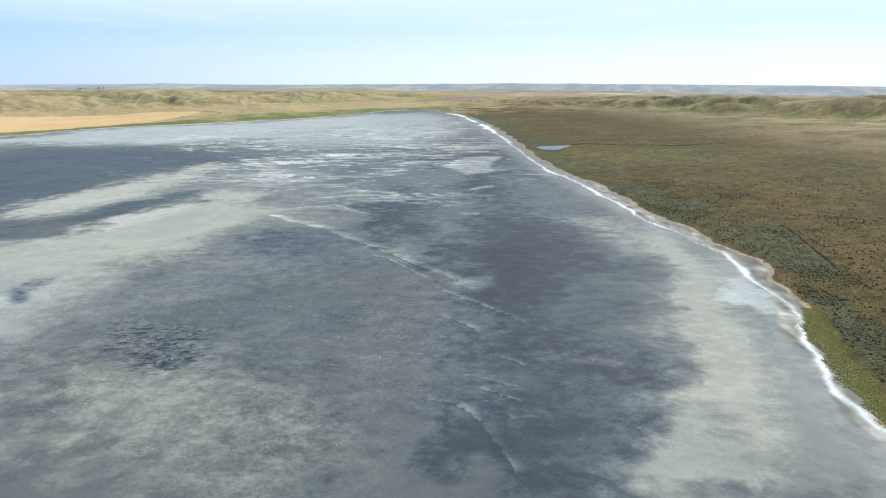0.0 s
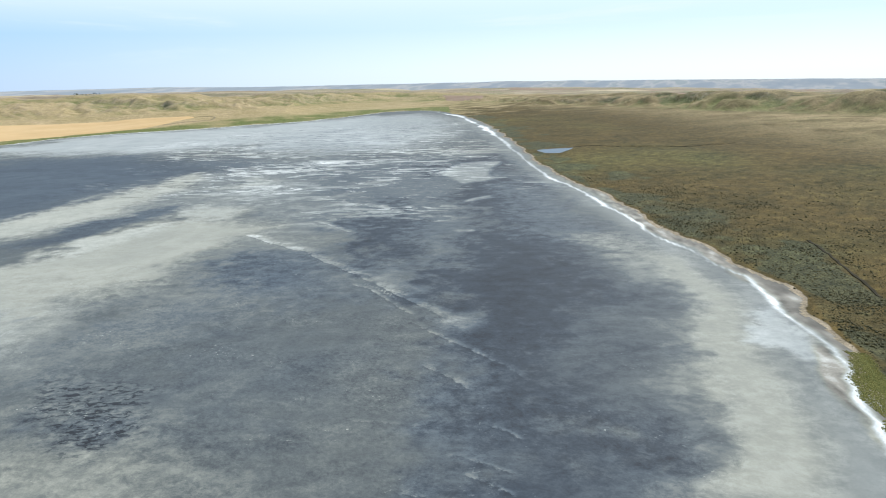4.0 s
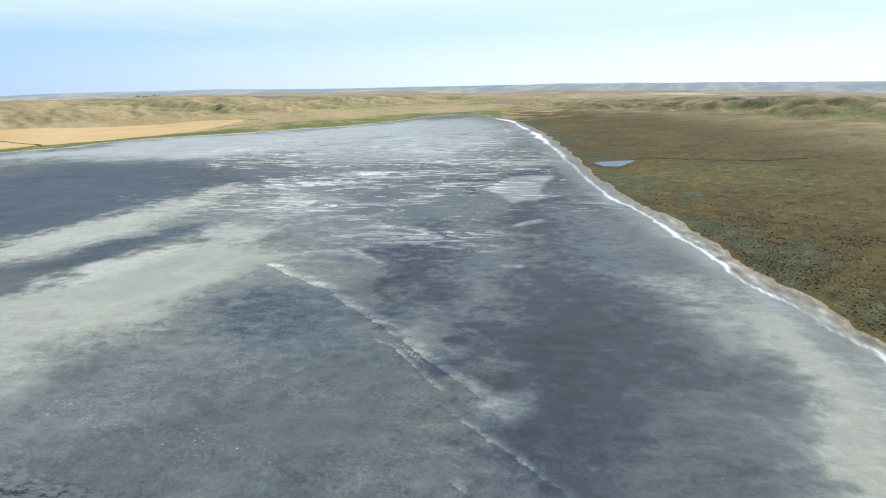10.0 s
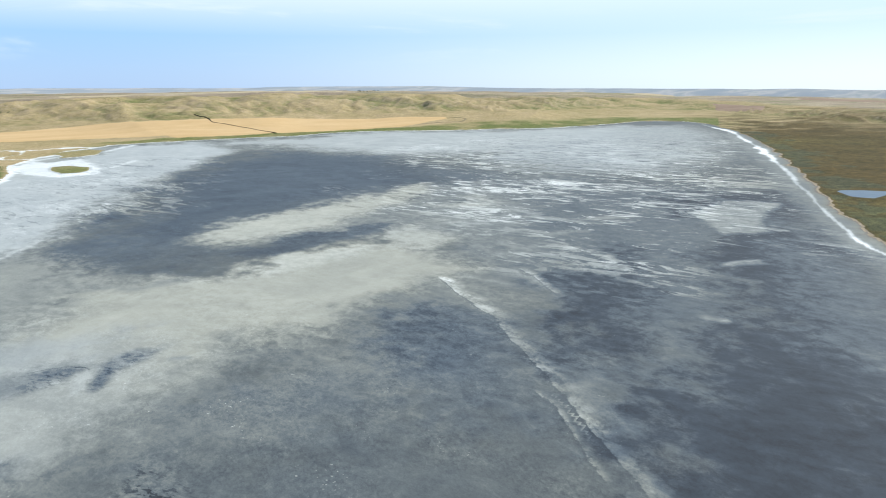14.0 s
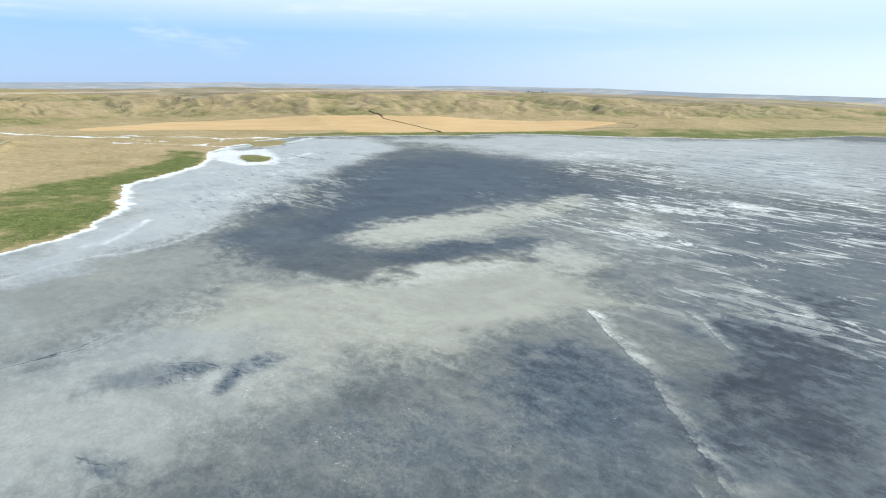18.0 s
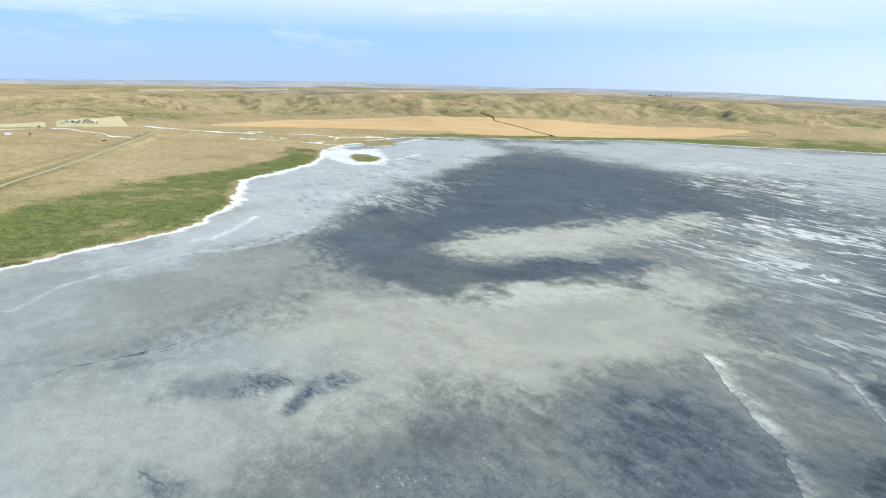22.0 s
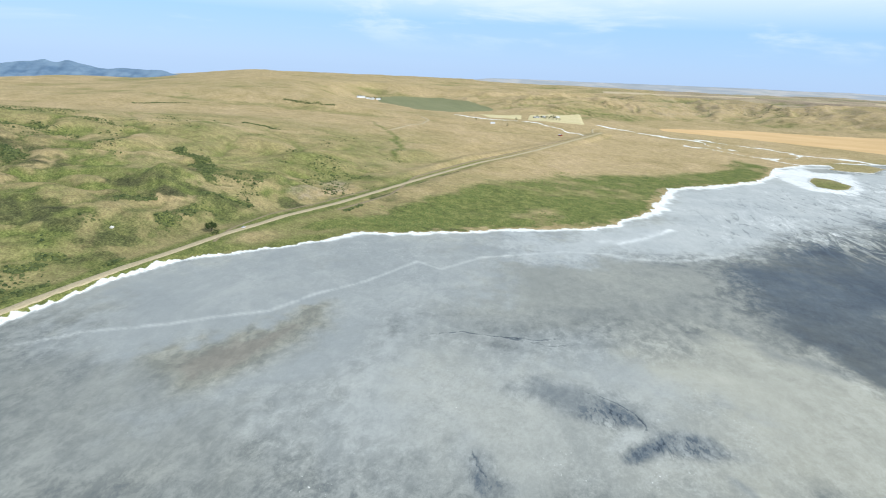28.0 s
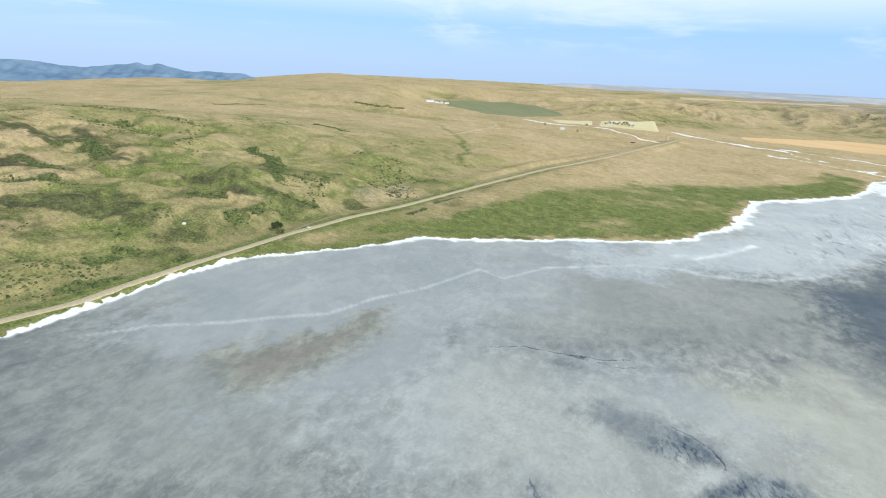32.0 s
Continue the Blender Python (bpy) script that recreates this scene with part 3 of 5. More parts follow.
patch(0.23, 0, 56, [(-820, 1164), (-598, 1172), (-357, 959), (-371, 806), (-412, 694), (-406, 574), (-391, 506), (-431, 441), (-479, 441), (-575, 540), (-723, 729), (-826, 968)], 1.0)
patch(0.75, 0.1, 22, [(-1070, 745), (-1299, 1159), (-1180, 1258), (-963, 1168), (-794, 830), (-653, 604), (-560, 478), (-522, 370), (-516, 290), (-510, 268), (-579, 281), (-617, 353), (-681, 427), (-877, 517), (-943, 609)], 1.0)
patch(0.55, 0.6, 18, [(-507, 268), (-515, 367), (-507, 439), (-431, 441), (-398, 393), (-380, 318), (-379, 272), (-368, 243)], 1.0)
# The broad pale tongue and its neighbours
patch(0.5, 0.4, 20, [(-426, 571), (-411, 716), (-372, 893), (-263, 958), (-177, 835), (-170, 682), (-134, 606), (-269, 629), (-339, 564)], 0.75)
patch(0.5, 0.6, 24, [(-199, 285), (-208, 359), (-162, 438), (-156, 533), (-107, 509), (-112, 412), (-127, 355), (-174, 330), (-164, 275)], 0.55)
patch(0.67, 0.9, 16, [(-331, 452), (-314, 539), (-273, 586), (-206, 589), (-147, 574), (-154, 521), (-182, 469), (-181, 412), (-213, 385), (-229, 360), (-223, 318), (-218, 282), (-238, 247), (-274, 226), (-333, 237), (-304, 265), (-307, 295), (-274, 328), (-283, 368), (-311, 340), (-372, 326), (-381, 375), (-398, 431)], 1.0)
patch(0.8, 0.8, 9, [(-328, 455), (-309, 533), (-271, 583), (-240, 594), (-258, 542), (-290, 488)], 0.7)
patch(0.72, 0.9, 14, [(-421, 537), (-432, 607), (-412, 694), (-385, 767), (-365, 908), (-326, 864), (-324, 729), (-337, 647), (-357, 586), (-384, 539)], 1.0)
patch(0.2, 0.1, 8, [(-381, 504), (-346, 574), (-309, 655), (-272, 665), (-289, 608), (-305, 564), (-313, 531), (-356, 514)], 0.85)
patch(0.7, 0.7, 9, [(-280, 621), (-252, 672), (-199, 640), (-206, 589), (-255, 600)], 0.9)
patch(0.68, 0.6, 12, [(-288, 775), (-251, 853), (-216, 825), (-219, 771), (-259, 755)], 0.8)
patch(0.42, 0.3, 14, [(-326, 276), (-333, 237), (-368, 243), (-379, 272), (-380, 318), (-373, 384), (-348, 379), (-341, 320)], 0.5)
# Dark mud in the middle
patch(0.41, 0.5, 26, [(-219, 312), (-217, 351), (-186, 383), (-148, 420), (-170, 441), (-153, 504), (-104, 472), (-68, 429), (-48, 414), (-180, 285), (-201, 298)], 1.0)
patch(0.17, 0, 16, [(-148, 420), (-137, 474), (-104, 464), (-84, 436), (-94, 403), (-121, 393)], 0.7)
patch(0.42, 0.5, 10, [(-197, 302), (-187, 335), (-148, 351), (-148, 326), (-167, 303), (-183, 292)], 0.5)
patch(0.58, 1, 26, [(-160, 228), (-117, 213), (-83, 224), (-52, 195), (-48, 162), (-92, 163), (-127, 164), (-149, 186)], 0.7)
patch(0.56, 0.9, 14, [(-170, 216), (-138, 223), (-111, 201), (-114, 188), (-137, 185)], 0.55)
patch(0.6, 0.9, 18, [(-153, 186), (-125, 179), (-101, 163), (-138, 165)], 0.8)
patch(0.27, 0.2, 16, [(-160, 271), (-119, 282), (-100, 337), (-40, 299), (-54, 248), (-93, 239), (-128, 241)], 0.4)
patch(0.06, 0.2, 7, [(-156, 245), (-132, 244), (-112, 243), (-112, 226), (-133, 227)], 0.6)
patch(0.22, 0, 16, [(-132, 417), (-109, 454), (-63, 415), (-33, 371), (-68, 359), (-113, 378)], 0.5)
patch(0.25, 0.1, 16, [(-199, 354), (-162, 372), (-125, 372), (-121, 332), (-158, 327), (-190, 327)], 0.35)
# The dark east side
patch(0.10, 0.1, 18, [(-77, 534), (-37, 665), (-12, 450), (-37, 425), (-52, 444), (-74, 479)], 0.95)
patch(0.10, 0.1, 26, [(90, 1028), (122, 751), (122, 563), (128, 480), (122, 430), (106, 350), (92, 260), (74, 140), (30, 140), (25, 215), (25, 327), (24, 413), (37, 535), (23, 761), (-23, 922)], 1.0)
patch(0.05, 0.1, 14, [(72, 470), (104, 440), (96, 385), (72, 340), (52, 290), (36, 250), (30, 290), (44, 360), (56, 420)], 0.7)
patch(0.25, 0.5, 16, [(106, 440), (90, 383), (84, 336), (72, 295), (62, 255), (72, 235), (92, 240), (104, 262), (122, 302), (136, 346), (132, 403), (122, 434)], 0.75)
patch(0.32, 0.3, 16, [(95, 826), (80, 623), (76, 520), (112, 484), (138, 470), (134, 546), (126, 666)], 0.75)
patch(0.34, 0.3, 14, [(6, 312), (33, 294), (30, 223), (18, 185), (2, 216)], 0.5)
# The pale belt along the east shore
patch(0.44, 0.6, 12, [(176, 480), (190, 420), (188, 357), (178, 300), (168, 262), (154, 215), (148, 150), (64, 140), (76, 177), (95, 212), (118, 262), (132, 310), (140, 370), (136, 430)], 1.0)
patch(0.64, 0.9, 8, [(150, 440), (158, 396), (150, 350), (140, 320), (122, 262), (99, 212), (80, 177), (66, 146), (107, 146), (119, 175), (133, 210), (150, 248), (160, 290), (170, 337), (182, 400), (176, 440)], 0.9)
patch(0.56, 0.8, 9, [(116, 500), (137, 447), (153, 411), (165, 420), (172, 440), (163, 480), (146, 505)], 0.6)
patch(0.45, 0.7, 4, [(94, 190), (99, 194), (108, 193), (106, 189)], 0.7)
patch(0.45, 0.7, 4, [(96, 183), (102, 187), (110, 185), (107, 180)], 0.7)
patch(0.44, 0.7, 4, [(91, 172), (98, 176), (107, 173), (103, 168)], 0.7)
patch(0.44, 0.7, 4, [(90, 162), (97, 166), (104, 163), (100, 158)], 0.7)
# Bright salt where the shore bends
patch(0.80, 0.2, 6, [(177, 340), (196, 352), (190, 322), (187, 284), (180, 264), (172, 268), (172, 282), (162, 298)], 0.9)
# Lone pale patches
patch(0.62, 0.4, 7, [(11, 790), (27, 935), (91, 935), (69, 772), (29, 753)], 0.85)
patch(0.52, 0.3, 9, [(-269, 752), (-208, 823), (-133, 745), (-157, 690), (-228, 683)], 0.6)
patch(0.5, 0.4, 8, [(5, 347), (26, 331), (25, 327), (8, 331)], 0.6)
streak(0.52, 0.3, 9, 8, [(-112, 569), (-95, 557), (-77, 534)], 0.6)
streak(0.60, 0.4, 8, 6, [(-154, 546), (-132, 537), (-111, 536)], 0.6)
# Wind-drawn lines of salt
streak(0.62, 0.3, 7, 4, [(-230, 910), (-188, 904), (-144, 884), (-126, 886)], 0.8)
streak(0.66, 0.3, 6, 3, [(-160, 754), (-135, 752), (-113, 751), (-83, 747)], 0.85)
streak(0.62, 0.3, 8, 4, [(-207, 800), (-181, 780), (-150, 770)], 0.8)
streak(0.6, 0.3, 6, 4, [(-166, 687), (-141, 695), (-123, 690)], 0.7)
streak(0.58, 0.3, 6, 4, [(-154, 642), (-120, 625), (-89, 619)], 0.6)
streak(0.66, 0.3, 9, 5, [(-298, 1099), (-184, 984), (-115, 1002), (-61, 993)], 0.8)
streak(0.64, 0.3, 6, 4, [(-186, 784), (-134, 751), (-90, 766)], 0.8)
streak(0.6, 0.3, 6, 4, [(-211, 920), (-148, 892)], 0.7)
streak(0.6, 0.3, 6, 4, [(-121, 638), (-89, 647), (-66, 638)], 0.5)
streak(0.6, 0.3, 5, 3, [(34, 644), (63, 663)], 0.7)
streak(0.6, 0.3, 5, 3, [(21, 522), (32, 524)], 0.7)
streak(0.7, 0.4, 4, 3, [(35, 648), (49, 661), (61, 670)], 0.8)
streak(0.68, 0.4, 5, 4, [(19, 525), (31, 522)], 0.7)
streak(0.62, 0.3, 7, 5, [(-24, 419), (-29, 405), (-16, 392), (0, 382)], 0.4)
streak(0.64, 0.3, 8, 6, [(-161, 672), (-144, 694), (-112, 686), (-90, 717)], 0.6)
streak(0.64, 0.3, 8, 6, [(-160, 763), (-109, 753), (-59, 791)], 0.7)
streak(0.6, 0.3, 10, 8, [(-280, 788), (-245, 816), (-187, 795)], 0.6)
streak(0.6, 0.3, 8, 7, [(-134, 606), (-120, 630), (-87, 620)], 0.5)
streak(0.58, 0.4, 7, 7, [(12, 331), (22, 337), (27, 330)], 0.6)
BROWN_PATCH = [(-286, 84), (-308, 90), (-330, 106), (-345, 126), (-375, 154), (-350, 156), (-318, 146), (-290, 132), (-272, 120), (-264, 108), (-276, 94)]
patch(0.64, 0.25, 20, [(-350, 225), (-320, 310), (-250, 350), (-215, 290), (-240, 215), (-300, 200)], 0.6)
# Dark wet seams and roots of old channels
patch(0.45, 0.1, 7, [(-294, 264), (-302, 281), (-304, 301), (-295, 315), (-283, 325), (-272, 326), (-270, 313), (-275, 298), (-284, 284), (-287, 272)], 0.95)
patch(0.28, 0.0, 3, [(-297, 305), (-290, 318), (-279, 325), (-272, 325), (-272, 316), (-280, 309)], 0.7)
patch(0.72, 0.4, 2.5, [(-272, 327), (-264, 322), (-256, 314), (-249, 306), (-254, 305), (-264, 313), (-271, 320)], 0.9)
patch(0.42, 0.0, 3, [(-245, 310), (-256, 318), (-266, 328), (-270, 340), (-267, 351), (-256, 357), (-251, 345), (-255, 330), (-248, 318)], 0.75)
patch(0.28, 0.0, 2, [(-246, 311), (-256, 319), (-264, 329), (-262, 334), (-253, 325), (-246, 316)], 0.8)
streak(0.34, 0, 2, 3, [(-240, 351), (-234, 355)], 0.6)
patch(0.4, 0, 7, [(-245, 246), (-245, 255), (-227, 262), (-218, 257), (-223, 251)], 0.7)
streak(0.26, 0, 2.4, 3, [(-245, 250), (-232, 252), (-221, 254)], 0.7)
patch(0.48, 0.5, 8, [(-358, 272), (-387, 307), (-398, 358), (-388, 403), (-358, 436), (-387, 450), (-420, 431), (-433, 385), (-406, 326)], 0.6)
patch(0.43, 1.5, 9, BROWN_PATCH, 0.9)
streak(0.42, 0.5, 9, 12, [(-376, 289), (-395, 342), (-378, 389), (-371, 436)], 0.45)
streak(0.36, 0.2, 7, 9, [(-382, 411), (-348, 425), (-337, 449)], 0.5)
# Old waterlines
streak(0.9, 0.2, 2.6, 2.2, [(-291, 8), (-316, 35), (-333, 74), (-347, 94), (-362, 122), (-393, 141), (-426, 169), (-476, 199), (-462, 219), (-498, 249), (-532, 322), (-532, 359)], 0.8)
streak(0.86, 0.2, 6, 4, [(-532, 359), (-522, 383), (-527, 418), (-561, 478)], 0.7)
streak(0.95, 0.1, 6, 4, [(-566, 376), (-600, 413), (-634, 445)], 0.8)
streak(0.6, 0.2, 6, 5, [(-386, 106), (-419, 134), (-455, 158)], 0.5)
# White delta at the inlet
patch(0.93, 0.1, 7, [(-1142, 776), (-1213, 860), (-1157, 856), (-1158, 927), (-987, 844), (-918, 798), (-950, 736), (-1031, 738)], 1.0)
streak(0.97, 0.1, 14, 8, [(-1299, 1159), (-1234, 1041), (-1238, 947), (-1213, 860), (-1112, 766)], 1.0)
streak(0.92, 0.1, 8, 5, [(-969, 838), (-981, 879), (-1022, 952)], 0.8)
streak(0.85, 0.1, 8, 6, [(-624, 429), (-588, 399), (-567, 362)], 0.7)
streak(0.8, 0.1, 7, 5, [(-803, 530), (-834, 603), (-894, 714)], 0.6)
# East shore: a band of wet-looking salt, the white rim itself and drained mud with wrack lines behind it.
edge_x = 3.4 * fbm(gx, gy, 38, 3, 111) + 0.9 * fbm(gx, gy, 9, 2, 112)
rim_d = poly_distance(gx + edge_x, gy, EAST_RIM, False)
far_out = smooth(420, 1500, gy)
lobes = np.clip(0.55 + 0.75 * fbm(gx, gy, 60 + 60 * (gy > 600), 3, 113), 0.12, 1.6)
inner = smooth(30 + 20 * far_out, 4, rim_d) * smooth(0, 6, -sd) * (gx > 60) * (0.30 + 0.40 * np.clip(lobes, 0, 1))
tones += (0.60 - tones) * inner
warms += (0.2 - warms) * inner
outer = smooth(-15, -11, sd) * smooth(0.6, 3.0, rim_d) * (gx > 60) * (sd < 0) * smooth(900, 500, gy)
tones += (0.47 + 0.26 * fbm(gx, gy * 0.4, 5, 3, 114) - tones) * outer * 0.9
warms += (1.45 - warms) * outer
half_rim = (0.9 + 6.0 * far_out) * (0.35 + 1.2 * lobes)
rim_m = smooth(half_rim + 1.4, half_rim * 0.35, rim_d) * (gx > -90)
tones += (0.90 + 0.10 * lobes - tones) * rim_m * np.clip(0.55 + 0.6 * lobes, 0, 1)
warms *= 1 - 0.8 * rim_m
# Smooth grey crust below the hills
patch(0.5, 0.5, 24, [(-278, 19), (-261, 103), (-243, 152), (-205, 169), (-189, 56), (-244, -3)], 0.85)


# White salt left along the shore line.
rim_w = np.interp(gy + np.where(gx > 0, 5000, 0), [0, 100, 140, 170, 400, 460, 900, 1300, 4000, 5000], [3.2, 3.6, 11, 8, 7, 16, 16, 7, 6, 3])
rim = smooth(-rim_w, -rim_w * 0.35, sd + (0.6 + 0.17 * rim_w) * (small_x + 0.7 * warp_x) * (1 - 0.7 * smooth(70, 30, gy) * smooth(-230, -300, gx)))
tones += (0.98 - tones) * rim * np.where(gx > 0, 0.0, 1.0)
warms *= 1 - rim * np.where(gx > 0, 0.0, 1.0)

# Ledges of crust left by the last water: the clean edge runs along the line, the salt fades to its left hand side.
LEDGES = [
    (16, 0.34, [(-164, 530), (-132, 499), (-110, 481), (-93, 468)]),
    (13, 0.24, [(-100, 473), (-77, 443), (-56, 420), (-38, 397), (-27, 383), (-16, 368)]),
    (11, 0.20, [(-18, 371), (-4, 353), (8, 338)]),
    (9, 0.26, [(-114, 573), (-98, 559), (-84, 541), (-73, 528)]),
    (4.5, 0.28, [(-52, 396), (-40, 387), (-32, 375)]),
    (4, 0.2, [(-32, 375), (-20, 357), (-10, 343)]),
    (5, 0.20, [(-10, 332), (2, 318), (16, 303), (28, 289), (36, 281), (41, 271)]),
    (7, 0.26, [(-2, 284), (9, 272), (18, 262)]),
    (3, 0.20, [(25, 234), (30, 231), (35, 226)]),
    (3, 0.22, [(8, 218), (18, 214), (30, 207)]),
    (2.6, 0.22, [(14, 208), (21, 203), (29, 197)]),
    (5, 0.20, [(-7, 199), (0, 197), (7, 193), (13, 183), (18, 169), (22, 155)]),
    (2.6, 0.2, [(19, 190), (26, 186), (34, 186)]),
    (2.5, 0.12, [(-30, 241), (-13, 238), (6, 235)]),
    (8, 0.16, [(-146, 600), (-122, 588), (-96, 586)]),
    (1.6, -0.34, [(-346, 222), (-353, 240), (-350, 258), (-351, 272), (-349, 284), (-354, 298)]),
    (1.2, -0.26, [(-351, 262), (-347, 275), (-343, 290), (-347, 306)]),
    (1.2, -0.26, [(-296, 304), (-290, 316), (-280, 323), (-272, 326), (-266, 324)]),
    (1.0, -0.22, [(-244, 250), (-234, 252), (-226, 257), (-219, 256)]),
]
ledge_d, ledge_w, ledge_h = np.full(gx.shape, 99.0), np.full(gx.shape, 5.0), np.zeros(gx.shape)
ledge_near = np.full(gx.shape, 1e9)
for wide, high, pts in LEDGES:
    a, b, c, d = box(pts, wide + 12)
    s = np.s_[c:d, a:b]
    p = np.array(pts, float)
    runs = np.r_[0, np.cumsum(np.hypot(*np.diff(p, axis=0).T))]
    best = np.full(gx[s].shape, 1e9)
    signed, along = np.zeros(best.shape), np.zeros(best.shape)
    for (ax, ay), (bx, by), r0, r1 in zip(p[:-1], p[1:], runs[:-1], runs[1:]):
        dx, dy = bx - ax, by - ay
        k = ((gx[s] - ax) * dx + (gy[s] - ay) * dy) / (dx * dx + dy * dy)
        kc = np.clip(k, 0, 1)
        dist = np.hypot(gx[s] - ax - kc * dx, gy[s] - ay - kc * dy)
        near = dist < best
        best = np.where(near, dist, best)
        signed = np.where(near, np.sign(dx * (gy[s] - ay) - dy * (gx[s] - ax)) * dist, signed)
        along = np.where(near, r0 + k * (r1 - r0), along)
    taper = smooth(-wide * 0.4, wide * 0.5, along) * smooth(runs[-1] + wide * 0.4, runs[-1] - wide * 0.6, along)
    # Each ledge rules where its own salt or the dark line below it reaches.
    score = np.where(signed > 0, signed / wide, -signed / 2.6)
    rule = (score < ledge_near[s]) & (score < 1.4)
    ledge_near[s] = np.where(rule, score, ledge_near[s])
    ledge_d[s] = np.where(rule, signed, ledge_d[s])
    ledge_w[s] = np.where(rule, wide, ledge_w[s])
    ledge_h[s] = np.where(rule, high * taper * smooth(1.4, 1.0, score), ledge_h[s])

STREAKED = [(-60, 640), (-200, 690), (-340, 760), (-420, 1000), (-620, 1250), (-500, 1700), (60, 1750), (110, 1200), (110, 860), (30, 700)]
m = smooth(120, -60, poly_distance(gx + 60 * warp_x, gy + 60 * warp_y, STREAKED))
INLET = [(-640, 470), (-900, 660), (-1100, 860), (-1000, 1050), (-760, 900), (-560, 620)]
m = np.maximum(m, 0.6 * smooth(60, -50, poly_distance(gx + 40 * warp_x, gy + 40 * warp_y, INLET)))
streaks = np.maximum(m, 0.06) * smooth(-2, -60, sd)
ROUGH = [(-250, 300), (-190, 400), (-70, 440), (20, 350), (40, 180), (-40, 150), (-190, 180)]
flecks = np.clip(0.10 + 0.20 * fbm(gx, gy, 90, 3, 81) + 0.70 * smooth(70, -40, poly_distance(gx + 40 * warp_x, gy + 40 * warp_y, ROUGH)) + 0.35 * m, 0.03, 1)

# Broken dark clods where the mud has been churned.
clods = np.zeros(gx.shape)
clods = np.maximum(clods, 1.0 * smooth(7, -7, poly_distance(gx + 6 * warp_x, gy + 6 * warp_y, [(-174, 278), (-146, 277), (-118, 272), (-103, 230), (-112, 226), (-116, 211), (-133, 223), (-156, 248)])))
clods = np.maximum(clods, 0.75 * smooth(7, -7, poly_distance(gx + 6 * warp_x, gy + 6 * warp_y, [(-290, 298), (-288, 316), (-275, 323), (-267, 309), (-274, 298)])))
clods = np.maximum(clods, 0.75 * smooth(7, -7, poly_distance(gx + 6 * warp_x, gy + 6 * warp_y, [(-251, 309), (-263, 325), (-270, 339), (-258, 356), (-252, 342), (-253, 325), (-246, 309)])))
clods = np.maximum(clods, 0.4 * smooth(7, -7, poly_distance(gx + 6 * warp_x, gy + 6 * warp_y, [(-245, 247), (-245, 255), (-227, 262), (-218, 257), (-223, 251)])))


# ---- cover of the land ----
MARSH = [(-563, 108), (-598, 127), (-694, 180), (-776, 250), (-926, 380), (-975, 515), (-1133, 705), (-1268, 775), (-1180, 800), (-1080, 748), (-1000, 685), (-940, 606), (-876, 515), (-770, 468), (-692, 430), (-642, 392), (-608, 338), (-588, 280), (-567, 224), (-553, 169)]
marsh = smooth(22, -16, poly_distance(gx + 14 * warp_x, gy + 14 * warp_y, MARSH)) * smooth(1, 9, sd + 4 * small_x)
shore_green = smooth(115, 70, (sd + 16 * warp_x) / (1 + 1.3 * smooth(-950, -750, gx))) * smooth(4, 14, sd) * smooth(1000, 1250, gy) * np.where(gx < 40, 1, 0)
eastness = smooth(-700, 900, gx + 200 * warp_x) * smooth(1500, 2600, gy) + smooth(-60, 120, gx) * smooth(2600, 1500, gy)
eastness = eastness * (1 - 0.32 * smooth(700, 1700, sd))
slope_y = np.gradient(gz, axis=0) / np.gradient(gy, axis=0)
slope_x = np.gradient(gz, axis=1) / np.gradient(gx, axis=1)
hollow = smooth(0.1, 0.8, -fbm(gx, gy, 120, 3, 41) * 0.9 + fbm(gx, gy, 60, 3, 91) * 0.7)
near_hills = smooth(-1500, -800, gx) * smooth(350, 120, gy) * smooth(0, 300, -gx)


def blurred(grid, r):
    """Mean over a square of 2 r + 1 cells."""
    for axis in (0, 1):
        pad = [(r + 1, r) if a == axis else (0, 0) for a in (0, 1)]
        run = np.cumsum(np.pad(grid, pad, mode="edge"), axis=axis)
        n = grid.shape[axis]
        grid = (np.take(run, range(2 * r + 1, 2 * r + 1 + n), axis) - np.take(run, range(0, n), axis)) / (2 * r + 1)
    return grid


hole = blurred(gz, 5) - gz
hole2 = blurred(gz, 2) - gz
# Hollows: growth thickens there, and its darker colour doubles as painted relief shade.
crease = smooth(0.25, 1.6, hole) + 0.7 * smooth(0.12, 0.6, hole2)
greens = 0.12 + 0.09 * crease * near_hills - 0.03 * smooth(0.3, 1.6, -hole) * near_hills + 0.18 * crease * smooth(150, 500, sd) * (1 - near_hills) + 0.75 * near_hills * (0.34 + 0.16 * smooth(620, 260, sd) * smooth(-1050, -760, gx) + 0.14 * hollow + 0.22 * fbm(gx, gy, 46, 4, 94)) + marsh * (0.56 + 0.40 * smooth(-0.45, 0.45, fbm(gx, gy, 80, 4, 99)) + 0.22 * fbm(gx, gy, 24, 3, 87)) + shore_green * (0.62 + 0.3 * fbm(gx, gy, 60, 3, 88)) + 0.18 * fbm(gx, gy, 300, 3, 93) + 0.30 * smooth(26, 8, sd) * smooth(0, 6, sd) * (1 - eastness)
greens += 0.12 * eastness * smooth(0.1, 0.8, fbm(gx, gy, 420, 3, 95)) * smooth(150, 500, sd)
REED_BED = [(176, 258), (192, 284), (197, 280), (188, 259), (180, 231), (171, 200), (160, 170), (152, 150), (158, 185), (162, 205), (165, 222), (170, 240)]
reed_bed = smooth(5, -3, poly_distance(gx + 2 * small_x, gy, REED_BED))
greens += reed_bed * 0.75
